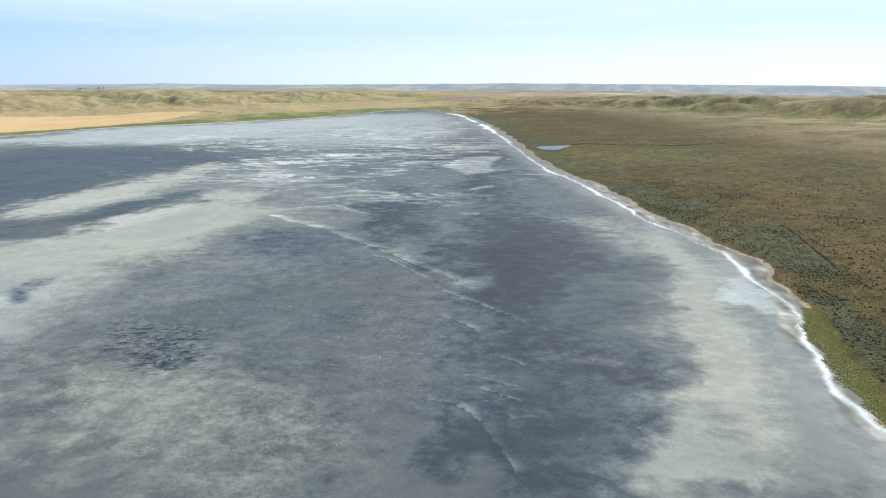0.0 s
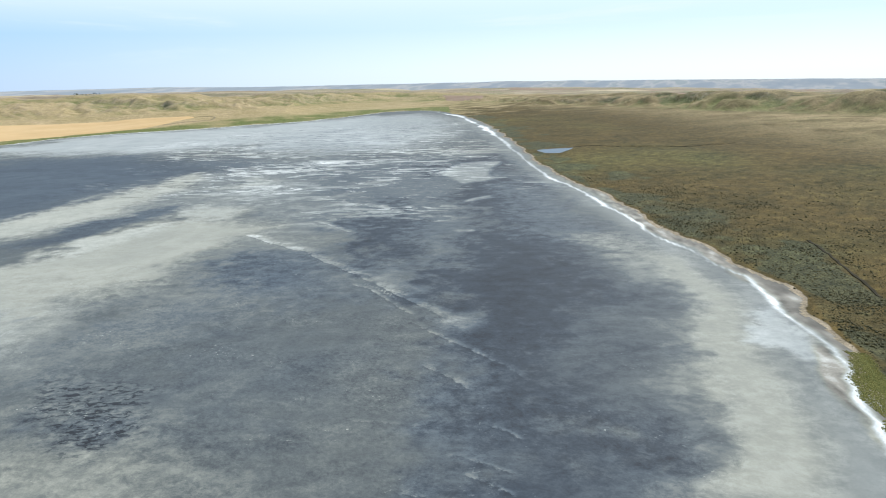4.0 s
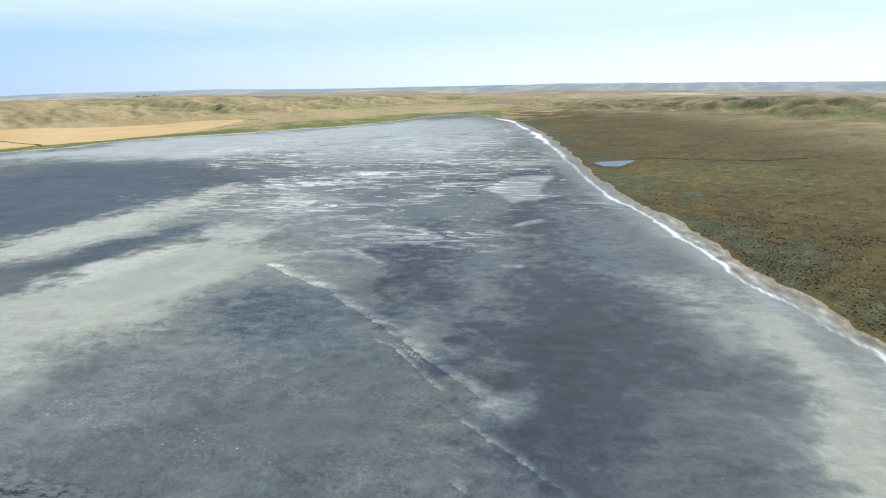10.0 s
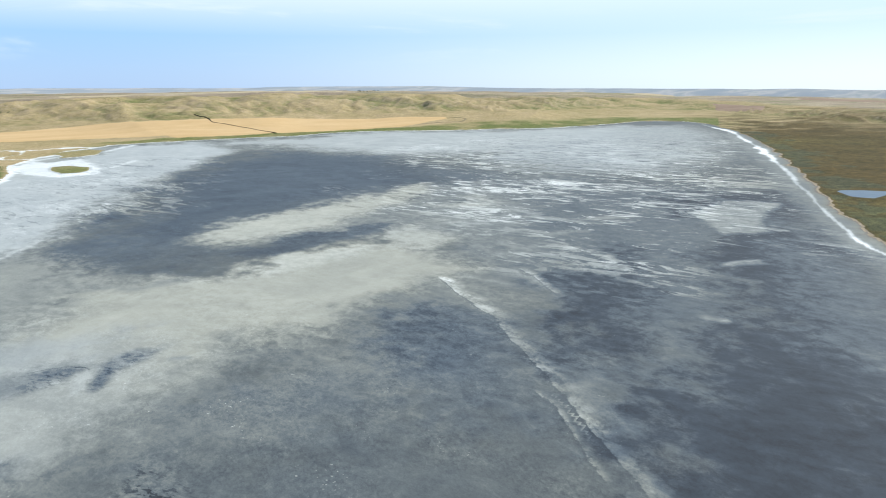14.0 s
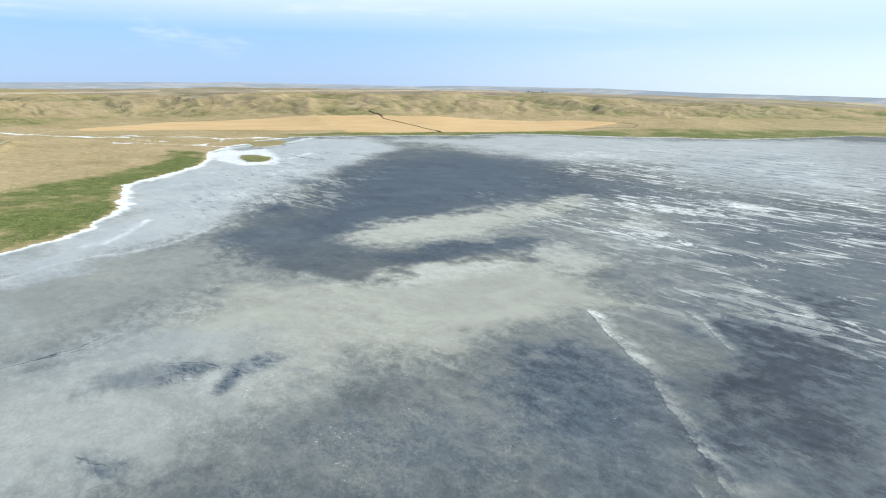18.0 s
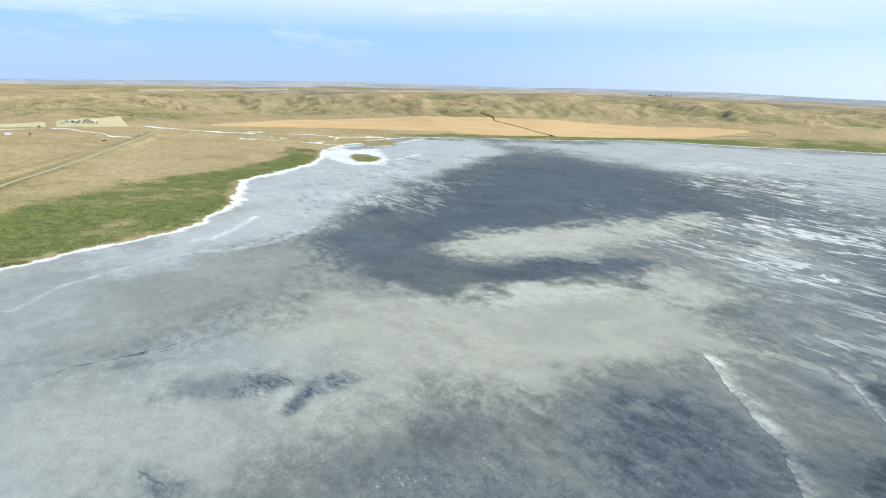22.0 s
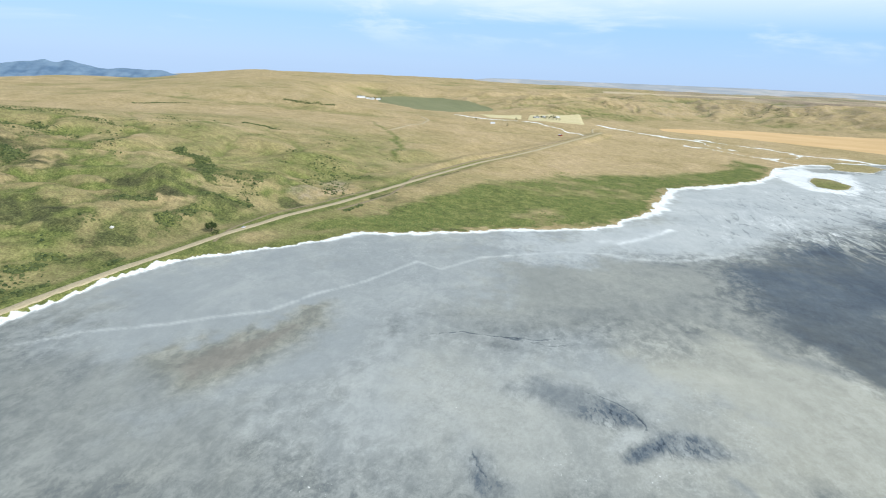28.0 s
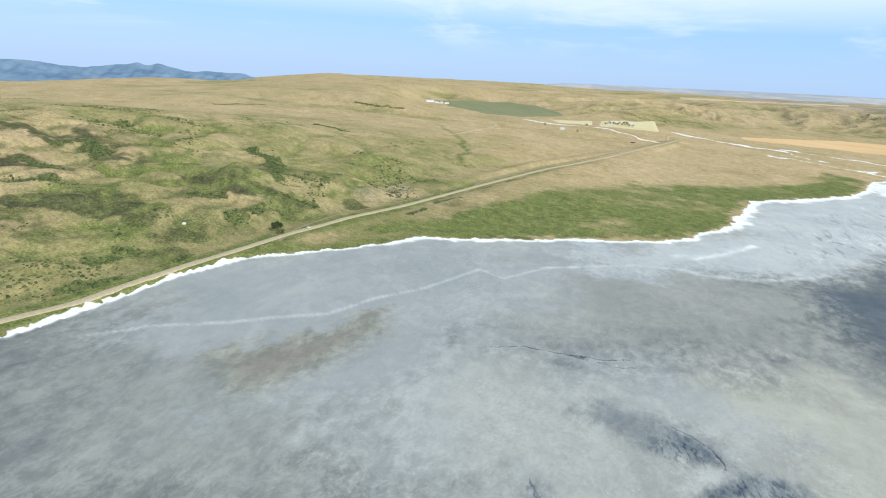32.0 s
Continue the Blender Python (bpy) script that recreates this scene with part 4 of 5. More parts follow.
denses = eastness * (smooth(95, 30, sd + 45 * fbm(gx, gy, 70, 3, 96)) * smooth(2, 10, sd) * (0.35 + 0.65 * smooth(-0.3, 0.4, fbm(gx, gy, 40, 3, 98))) * 1.25 + 0.16 * fbm(gx, gy, 26, 3, 92))
denses += near_hills * 0.20 * crease * (0.5 + 0.5 * smooth(-0.2, 0.4, fbm(gx, gy, 90, 3, 86))) + 0.14 * crease * smooth(200, 500, sd) * (1 - near_hills)
shelf, _, slope_w, _, _ = sector(gx, gy)
verge = smooth(17, 8, poly_distance(gx + 3 * small_x, gy + 3 * warp_x, ROAD, False))
east_hills = smooth(-40, 200, sd - shelf) * smooth(250, 700, gx)
greens += 0.03 * east_hills
denses += 0.26 * east_hills + 0.34 * east_hills * smooth(0.15, 0.4, np.hypot(slope_x, slope_y))
greens += 0.35 * verge
denses += near_hills * (0.22 + 0.14 * smooth(-760, -540, gx)) + 0.12 * verge
denses += near_hills * 0.26 * smooth(-1000, -700, gx) * smooth(0.1, 0.9, fbm(gx + 20 * warp_x, gy, 40, 4, 90) + 0.4 * hollow) * smooth(30, 90, sd)
denses += 0.55 * marsh * smooth(0.0, 0.5, fbm(gx, gy, 46, 3, 89))
denses += 0.55 * smooth(14, -14, poly_distance(gx + 10 * warp_x, gy + 10 * warp_y, [(-835, 445), (-915, 490), (-900, 510), (-850, 480), (-795, 458)]))
greens -= 0.75 * marsh * smooth(19, 8, sd + 6 * small_x + 6 * warp_x)
# Grey low scrub on the broken slopes nearest the road.
grey_scrub = near_hills * smooth(-760, -560, gx) * smooth(0.05, 0.6, fbm(gx + 12 * warp_x, gy + 12 * warp_y, 52, 4, 85)) * smooth(20, 60, sd)
denses += 0.55 * grey_scrub
greens -= 0.10 * grey_scrub
# Thickets, green folds and a worn slope in the hills behind the road.
thick = np.zeros(gx.shape)


def cover(green_v, dense_v, width, soft, pts, closed=False):
    a, b, c, d = box(pts, soft * 2.6 + width + 30)
    s = np.s_[c:d, a:b]
    wx, wy = fbm(gx[s], gy[s], 34, 4, 141), fbm(gx[s], gy[s], 34, 4, 143)
    dist = poly_distance(gx[s] + soft * 1.1 * wx, gy[s] + soft * 1.1 * wy, pts, closed) - width * 0.5
    m = smooth(soft, -soft * 0.5, dist)
    m = np.clip(m * (1 + 0.7 * fbm(gx[s], gy[s], 13, 2, 145)), 0, 1)
    greens[s] += green_v * m
    denses[s] += dense_v * m
    if dense_v > 0.5:
        thick[s] = np.maximum(thick[s], m)


cover(0.2, 0.8, 9, 8.5, [(-770, -150), (-752, -132), (-742, -104)], False)
cover(0.2, 0.8, 9, 8.1, [(-710, -99), (-694, -78), (-633, -44)], False)
cover(0.2, 0.8, 9, 8.1, [(-748, -375), (-764, -361), (-775, -342)], False)
cover(0.2, 0.8, 9, 8.1, [(-631, -276), (-628, -266), (-617, -251)], False)
cover(0.2, 0.8, 10, 9.0, [(-546, -285), (-536, -257), (-542, -247)], False)
cover(0.2, 0.8, 6, 5.4, [(-480, -219), (-494, -210), (-516, -210)], False)
cover(0.2, 0.8, 8, 7.2, [(-616, -317), (-636, -297), (-643, -267)], False)
cover(0.2, 0.8, 9, 8.1, [(-735, -362), (-755, -353), (-765, -332)], False)
cover(0.2, 0.8, 9, 8.1, [(-619, -275), (-611, -248)], False)
cover(0.2, 0.8, 6, 5.4, [(-1061, -182), (-1061, -152), (-1044, -119)], False)
cover(0.2, 0.8, 7, 6.3, [(-1849, -384), (-1796, -289), (-1786, -216)], False)
cover(0.2, 0.8, 7, 6.3, [(-1552, -703), (-1620, -667), (-1669, -600)], False)
cover(0.2, 0.8, 7, 6.3, [(-501, -18), (-535, -18), (-542, -18)], False)
cover(0.2, 0.8, 8, 7.2, [(-533, -80), (-538, -72), (-547, -64)], False)
cover(0.2, 0.8, 8, 7.2, [(-344, -38), (-350, -32), (-357, -28)], False)
cover(0.2, 0.8, 4, 3.6, [(-573, -24), (-582, -5), (-591, 14)], False)
cover(0.2, 0.8, 7, 6.3, [(-387, -67), (-393, -61)], False)
cover(0.2, 0.8, 5, 4.5, [(-399, -15), (-410, -10), (-424, -17)], False)
cover(0.2, 0.8, 5, 4.5, [(-406, -64), (-410, -54)], False)
cover(0.1, 0.9, 2.5, 3, [(-674, 121), (-694, 130), (-714, 143)], False)
cover(0.1, 0.9, 2.5, 3, [(-774, 160), (-806, 175)], False)
cover(0.1, 0.9, 2.5, 3, [(-843, 187), (-886, 213)], False)
cover(0.1, 0.9, 2.5, 3, [(-618, 105), (-648, 116)], False)
cover(0.42, 0.0, 11, 12.100000000000001, [(-754, -311), (-730, -273), (-706, -246), (-612, -161)], False)
cover(0.42, 0.0, 9, 9.9, [(-556, -136), (-555, -84), (-575, -57), (-587, 5)], False)
cover(0.42, 0.0, 10, 11.0, [(-465, -82), (-477, -77)], False)
cover(0.42, 0.0, 11, 12.100000000000001, [(-428, -89), (-433, -78)], False)
cover(0.42, 0.0, 12, 13.200000000000001, [(-405, -32), (-412, -22), (-420, -12)], False)
cover(0.42, 0.0, 8, 8.8, [(-1311, -305), (-1333, -252)], False)
cover(0.42, 0.0, 8, 8.8, [(-1296, -209), (-1278, -168)], False)
cover(0.42, 0.0, 7, 7.700000000000001, [(-1496, -49), (-1208, 60), (-1041, 101), (-965, 99)], False)
cover(0.42, 0.0, 10, 11.0, [(-576, -207), (-582, -190), (-587, -174)], False)
cover(0.42, 0.0, 18, 19.8, [(-496, -162), (-541, -169), (-556, -136)], False)
cover(0.42, 0.0, 16, 17.6, [(-701, -195), (-612, -156), (-606, -116), (-617, -80)], False)
cover(0.42, 0.0, 10, 11.0, [(-580, -198), (-606, -189)], False)
cover(0.42, 0.0, 7, 7.700000000000001, [(-639, 13), (-634, 34), (-691, 54)], False)
cover(0.42, 0.0, 12, 13.200000000000001, [(-935, -263), (-950, -188), (-990, -188)], False)
cover(-0.5, -0.3, 0, 24, [(-695, 35), (-736, 69), (-696, 83), (-668, 61)], True)

sages = np.clip(eastness * (1 - 0.48 * smooth(40, 700, sd + 120 * warp_x)) + 0.12 * warp_x, 0, 1)
plateau = smooth(0, 260, sd - shelf - slope_w + 60 * warp_x) * smooth(300, 700, gy + 0.2 * gx)
bares = 0.85 * smooth(5, 1, sd) * eastness
bares += 0.5 * smooth(40, -10, poly_distance(gx + 20 * warp_x, gy + 20 * warp_y, [(-660, 50), (-720, 50), (-745, 85), (-700, 100), (-665, 80)]))
bluff = smooth(-80, 160, sd - shelf) * (1 - near_hills) * smooth(400, 800, gy) * (1 - 0.8 * plateau)
greens += 0.10 * bluff * smooth(200, -200, gx) * (1 + 1.6 * fbm(gx, gy, 120, 3, 84))
# Bare earth on the bluffs; its even part also paints in muting by haze.
bares += 0.36 * bluff + 0.12 * smooth(0.10, 0.32, np.hypot(slope_x, slope_y)) * bluff * (0.5 + 0.5 * smooth(-0.2, 0.5, fbm(gx, gy, 190, 3, 83)))
# Salt flats of the inlet, with an island and bars of grass in them.
salts = smooth(3.5, 0.5, sd + 2.5 * small_x) * (1 - smooth(0, 0.2, eastness))
for flat in ([(-1240, 880), (-1320, 845), (-1394, 785), (-1480, 730)], [(-1320, 845), (-1363, 943), (-1466, 969), (-1555, 893), (-1632, 793)], [(-1418, 979), (-1395, 1059), (-1300, 1090)], [(-1869, 153), (-1810, 214), (-1769, 328), (-1731, 391), (-1640, 446), (-1540, 516)], [(-1803, 583), (-1721, 666)], [(-1695, 659), (-1597, 781), (-1432, 832)]):
    w = 0.5 + 7 * np.clip(0.4 + fbm(gx, gy, 55, 3, 97), 0, 1.6)
    salts = np.maximum(salts, smooth(1.0, -0.4, (poly_distance(gx + 14 * warp_x, gy + 14 * warp_y, flat, False) - w) / 8))
ISLAND = [(-1040, 786), (-1085, 818), (-1070, 846), (-1010, 842), (-975, 812), (-965, 786), (-985, 770)]
isl = smooth(4, -6, poly_distance(gx + 4 * warp_x, gy + 4 * warp_y, ISLAND))
BAR = [(-1200, 900), (-1300, 960), (-1330, 1050), (-1260, 1060), (-1190, 980)]
isl = np.maximum(isl, 0.9 * smooth(6, -10, poly_distance(gx + 10 * warp_x, gy + 10 * warp_y, BAR)))
gz += isl * np.where(sd < 0, 0.9, 0)
tones += (0.34 - tones) * isl
salts *= 1 - isl
is_land = (sd > 0) | (isl > 0.5)
greens += 0.25 * isl
greens += 0.3 * smooth(4, -6, poly_distance(gx, gy, ISLAND))
greens = np.where(isl > 0.2, np.maximum(greens, 0.42), greens)
# Furrow of a dry gully and a creek through the east flat.
GULLY = [(284, 464), (279, 440), (272, 412), (268, 399), (263, 380), (260, 368), (253, 347)]
CREEK = [(232, 1080), (262, 1100), (312, 1075), (362, 1050), (430, 1040), (520, 1060)]
cut = smooth(3.4, 0.6, poly_distance(gx + 1.5 * small_x, gy + 5 * warp_y, GULLY, False))
cut = np.maximum(cut, smooth(5, 1, poly_distance(gx + 6 * warp_x, gy + 8 * warp_y, CREEK, False)))
gz -= 1.3 * cut
POND = [(170, 1046), (178, 1056), (200, 1064), (242, 1070), (226, 1040), (204, 1004), (180, 1008)]
pond_d = poly_distance(gx, gy, POND)
gz += (1.0 - gz) * smooth(14, 2, pond_d)
gz -= 0.8 * smooth(1, -4, pond_d)

count = gx.size
rows_n, cols_n = gx.shape
corner = np.arange(count).reshape(rows_n, cols_n)
quads = np.stack([corner[:-1, :-1], corner[:-1, 1:], corner[1:, 1:], corner[1:, :-1]], -1).reshape(-1, 4)
land_face = (is_land[:-1, :-1].astype(int) + is_land[:-1, 1:] + is_land[1:, 1:] + is_land[1:, :-1]).reshape(-1) >= 2
points = np.stack([gx, gy, gz], -1).reshape(-1, 3)


def sheet(name, faces, material, attributes):
    used = np.unique(faces)
    back = np.full(count, -1)
    back[used] = np.arange(len(used))
    me = bpy.data.meshes.new(name)
    me.vertices.add(len(used))
    me.vertices.foreach_set("co", points[used].ravel())
    me.loops.add(len(faces) * 4)
    me.loops.foreach_set("vertex_index", back[faces].ravel())
    me.polygons.add(len(faces))
    me.polygons.foreach_set("loop_start", np.arange(len(faces)) * 4)
    me.polygons.foreach_set("use_smooth", np.ones(len(faces), bool))
    for key, val in attributes.items():
        me.attributes.new(key, "FLOAT", "POINT").data.foreach_set("value", val.reshape(-1)[used].astype(np.float32))
    me.update()
    me.materials.append(material)
    return new(name, me)


ground = sheet("ground", quads[land_face], prairie.m, {"green": greens, "sage": sages, "bare": bares, "salt": salts, "dense": denses, "plateau": plateau})
tagged(ground, "dry golden prairie grass with green hollows and sage flats around a salt lake", "ground", kind="structure")
lake_bed = sheet("lake_bed", quads[~land_face], lake.m, {"tone": tones, "warm": warms, "streaky": streaks, "flecked": flecks, "cloddy": clods, "edge": edges, "ledge": ledge_d, "ledge_width": ledge_w, "ledge_high": ledge_h})
tagged(lake_bed, "dried lake bed of dark mud crusted with pale grey and white salt", "lake bed", kind="structure")


def ground_z(x, y):
    """Height of the sheet between its corners."""
    x, y = np.asarray(x, float), np.asarray(y, float)
    i = np.clip(np.searchsorted(xs, x) - 1, 0, len(xs) - 2)
    j = np.clip(np.searchsorted(ys, y) - 1, 0, len(ys) - 2)
    u, v = (x - xs[i]) / (xs[i + 1] - xs[i]), (y - ys[j]) / (ys[j + 1] - ys[j])
    return (gz[j, i] * (1 - u) + gz[j, i + 1] * u) * (1 - v) + (gz[j + 1, i] * (1 - u) + gz[j + 1, i + 1] * u) * v


def field_at(grid, x, y):
    i = np.clip(np.searchsorted(xs, x) - 1, 0, len(xs) - 2)
    j = np.clip(np.searchsorted(ys, y) - 1, 0, len(ys) - 2)
    return grid[j, i]


# ---- roads, tracks, fields, pond ----
def raw_mesh(name, co, faces, material, smooth_faces=False):
    me = bpy.data.meshes.new(name)
    me.from_pydata([tuple(p) for p in co], [], faces)
    if smooth_faces:
        me.polygons.foreach_set("use_smooth", np.ones(len(me.polygons), bool))
    me.update()
    me.materials.append(material)
    return me


def resample(pts, n, curve=True):
    p = np.array(pts, float)
    s = np.r_[0, np.cumsum(np.hypot(*np.diff(p, axis=0).T))]
    k = np.linspace(0, s[-1], n)
    out = np.stack([np.interp(k, s, p[:, 0]), np.interp(k, s, p[:, 1])], -1)
    if curve:
        for _ in range(3):
            out[1:-1] = (out[:-2] + 2 * out[1:-1] + out[2:]) / 4
    return out


def ribbon(name, pts, width, step, lift, material, crown=0.08):
    length = np.hypot(*np.diff(np.array(pts, float), axis=0).T).sum()
    mid_line = resample(pts, int(length / step) + 2)
    along = np.gradient(mid_line, axis=0)
    along /= np.hypot(along[:, 0], along[:, 1])[:, None]
    side = np.stack([-along[:, 1], along[:, 0]], -1)
    offs = np.array([-0.5, -0.47, -0.2, 0, 0.2, 0.47, 0.5])
    high = np.array([-0.25, 0.02, 0.7, 1, 0.7, 0.02, -0.25]) * crown
    n = len(mid_line)
    wob = width * (1 + 0.10 * vnoise(np.arange(n) * 0.35, np.zeros(n), 3))
    x = mid_line[:, None, 0] + side[:, None, 0] * offs * wob[:, None]
    y = mid_line[:, None, 1] + side[:, None, 1] * offs * wob[:, None]
    z = ground_z(x, y)
    z = np.maximum(z, z.mean(1, keepdims=True)) + lift + high
    z[:, [0, -1]] = ground_z(x, y)[:, [0, -1]] - 0.1
    co = np.stack([x, y, z], -1).reshape(-1, 3)
    k = len(offs)
    faces = [(i * k + j, i * k + j + 1, (i + 1) * k + j + 1, (i + 1) * k + j) for i in range(n - 1) for j in range(k - 1)]
    return new(name, raw_mesh(name, co, faces, material, True))


def drape(name, top, bottom, nu, nv, lift, material, label):
    a, b = resample(top, nu, False), resample(bottom, nu, False)
    k = np.linspace(0, 1, nv)[None, :, None]
    p = a[:, None] * (1 - k) + b[:, None] * k
    z = ground_z(p[..., 0], p[..., 1]) + lift
    z[0], z[-1], z[:, 0], z[:, -1] = z[0] - lift - 0.3, z[-1] - lift - 0.3, z[:, 0] - lift - 0.3, z[:, -1] - lift - 0.3
    co = np.concatenate([p, z[..., None]], -1).reshape(-1, 3)
    faces = [(i * nv + j, (i + 1) * nv + j, (i + 1) * nv + j + 1, i * nv + j + 1) for i in range(nu - 1) for j in range(nv - 1)]
    return tagged(new(name, raw_mesh(name, co, faces, material, True)), label, "field", kind="structure")


tagged(ribbon("road", ROAD, 7.5, 5, 0.12, GRAVEL), "pale gravel road along the lake shore", "road", kind="structure")
tagged(ribbon("track", [(-616, 98), (-702, 140), (-820, 152), (-992, 226), (-1186, 332), (-1440, 462), (-1600, 540)], 4.0, 6, 0.06, DIRT), "worn dirt track beside the gravel road", "track", kind="structure")
tagged(ribbon("track", [(-480, 30), (-520, 26), (-580, 40), (-650, 78), (-720, 110)], 3.0, 6, 0.05, DIRT), "faint dirt track above the gravel road", "track", kind="structure")
tagged(ribbon("track", [(-1861, 770), (-1700, 540), (-1560, 520)], 5.0, 10, 0.3, GRAVEL), "pale gravel road across the valley floor", "track", kind="structure")
tagged(ribbon("track", [(-860, 2130), (-800, 2150), (-790, 2080), (-900, 1950)], 7.0, 10, 0.5, DIRT), "field track round the end of a grain field", "track", kind="structure")
FIELD_TOP = [(-1861, 763), (-1972, 1071), (-1802, 1294), (-1532, 1531), (-1481, 1587), (-1248, 1825), (-989, 2050), (-866, 2113)]
FIELD_LOW = [(-1799, 761), (-1743, 971), (-1587, 1165), (-1394, 1337), (-1342, 1330), (-1196, 1504), (-1031, 1758), (-927, 1879), (-858, 2104)]
drape("wheat_field", FIELD_TOP, FIELD_LOW, 130, 16, 1.6, STUBBLE, "ripe golden grain field sloping down to the lake")
drape("wheat_field", [(-2000, 385), (-2080, 480), (-2150, 575)], [(-1815, 366), (-1785, 450), (-1780, 532)], 24, 10, 1.2, STRAW, "pale cut straw field in rows beside the farmyard")
drape("wheat_field", [(-1940, 215), (-1990, 360)], [(-1840, 262), (-1826, 350)], 14, 8, 1.2, STRAW, "pale cut straw field in rows on the valley floor")
drape("pasture", [(-2600, -240), (-2640, -140), (-2620, 40), (-2415, 192), (-2190, 270)], [(-2290, -175), (-2190, -105), (-1995, 15), (-1962, 131), (-2120, 255)], 40, 18, 1.2, PASTURE, "grey-green irrigated pasture in the valley")
tagged(ribbon("track", [(-1279, 43), (-1445, 68), (-1560, 80), (-1658, 86), (-1695, 59)], 6.0, 8, 0.3, GRAVEL), "pale dirt track over the low hill", "track", kind="structure")
drape("stubble_field", [(-2990, 2053), (-2768, 2500), (-2571, 2970), (-2435, 3700)], [(-2830, 1960), (-2650, 2400), (-2440, 2860), (-2300, 3600)], 40, 6, 2.0, PALE, "pale stubble strip on the plateau above the bluff")
drape("fallow_field", [(10, 3600), (244, 3305)], [(38, 3133), (208, 3006)], 20, 8, 2.0, FALLOW, "reddish fallow field beyond the end of the lake")
drape("stubble_field", [(-519, 4694), (-80, 4800)], [(-497, 4495), (-79, 4650)], 20, 6, 3.0, PALE, "pale stubble field far off on the horizon")
drape("stubble_field", [(-3415, 877), (-3392, 1693)], [(-3081, 813), (-3282, 1645)], 24, 8, 2.5, PALE, "pale stubble field on top of the western plateau")
drape("stubble_field", [(900, 3900), (1700, 3300), (2600, 2600)], [(880, 3500), (1550, 3000), (2400, 2400)], 40, 8, 2.5, PALE, "broad pale stubble strip on the far eastern plain")
drape("fallow_field", [(480, 4300), (900, 4000), (1800, 3400)], [(450, 4050), (860, 3800), (1650, 3250)], 30, 6, 2.5, FALLOW, "brown fallow strip on the far eastern plain")
drape("fallow_field", [(900, 2600), (1500, 2300)], [(860, 2350), (1380, 2080)], 24, 8, 2.0, FALLOW, "brown fallow field behind the east hills")

tagged(ribbon("ditch", [(-1561, 1603), (-1490, 1590), (-1433, 1550), (-1305, 1560), (-1170, 1540)], 5.5, 8, 1.9, DARK_SOIL), "dark ditch line through the grain field", "ditch", kind="structure")

# Thin dark ribbons laid along the lines of the gully and the creek.
tagged(ribbon("gully", GULLY, 2.0, 2.5, 0.4, DARK_SOIL, 0.05), "dark dry gully cut through the sage flat", "gully", kind="structure")
tagged(ribbon("creek", CREEK, 2.4, 5, 0.3, DARK_SOIL, 0.05), "narrow dark creek bed leading to the pond", "creek", kind="structure")

pond_pts = resample(POND + POND[:1], 60)
pm = bmesh.new()
pm.faces.new([pm.verts.new((px, py, 0.75)) for px, py in pond_pts[:-1]])
bmesh.ops.triangulate(pm, faces=pm.faces)
pme = bpy.data.meshes.new("pond")
pm.to_mesh(pme)
pm.free()
pme.materials.append(water.m)
tagged(new("pond", pme), "small blue pond in the sage flat", "pond", kind="structure")

# ---- far mountains ----
bear = np.linspace(105, 150, 300)
RIDGE = [(105, -45), (114, -30), (117, 6), (118.9, 20), (119.5, 43), (121, 40), (122.6, 49), (123.7, 36), (124.5, 42), (125.9, 69), (126.5, 87), (127.1, 70), (127.5, 64), (128.0, 88), (128.7, 72), (129.8, 62), (131, 47), (132.1, 34), (133.7, 41), (134.9, 58), (136.4, 65), (139, 60), (143, 40), (150, 20)]
crest = np.interp(bear, [p[0] for p in RIDGE], [p[1] for p in RIDGE])
crest = np.convolve(np.pad(crest, 2, mode="edge"), [0.1, 0.22, 0.36, 0.22, 0.1], mode="valid")
crest += 1.6 * vnoise(bear * 1.4, bear * 0, 5) + 1.0 * vnoise(bear * 4, bear * 0, 6)
rows_m = 14
co, faces = [], []
for i, (bb, top) in enumerate(zip(bear, crest)):
    for j in range(rows_m):
        k = j / (rows_m - 1)
        r = 4560 + 330 * k
        z = -60 + (top + 60) * (k ** 1.15) + (8 * math.sin(i * 0.9 + j) + 6 * math.sin(i * 0.37 - j * 0.7)) * k * (1 - k) * 3
        co.append((-58 - r * math.sin(radians(bb)), 245 + r * math.cos(radians(bb)), z))
faces = [(i * rows_m + j, i * rows_m + j + 1, (i + 1) * rows_m + j + 1, (i + 1) * rows_m + j) for i in range(len(bear) - 1) for j in range(rows_m - 1)]
tagged(new("mountain_range", raw_mesh("mountain_range", co, faces, mountain.m, True)), "mountain range far behind the prairie, haze painted in as blue", "mountains", kind="structure")


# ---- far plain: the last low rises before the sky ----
distant = Mat("hazed_plain", 1.0, 0.0)
# The pale blue-grey ramp paints atmospheric haze straight into the colour.
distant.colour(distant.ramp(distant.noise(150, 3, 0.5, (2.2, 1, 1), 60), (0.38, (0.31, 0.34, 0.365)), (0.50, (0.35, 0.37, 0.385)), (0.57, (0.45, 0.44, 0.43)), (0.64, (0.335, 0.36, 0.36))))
RISES = [(-97, 55), (-93, 62), (-90, 108), (-86, 112), (-82, 116), (-74, 124), (-60, 138), (-50, 132), (-43, 126), (-37, 134), (-25, 124), (-19, 108), (-7, 94), (6, 86), (19, 66), (33, 42), (45, 22), (75, 2), (110, -6)]
bear = np.linspace(-97, 110, 500)
crest = np.interp(bear, [p[0] for p in RISES], [p[1] for p in RISES])
crest = np.convolve(np.pad(crest, 3, mode="edge"), np.ones(7) / 7, mode="valid") + 2.0 * vnoise(bear * 0.3, bear * 0, 8) + 0.8 * vnoise(bear * 1.3, bear * 0, 9)
co = []
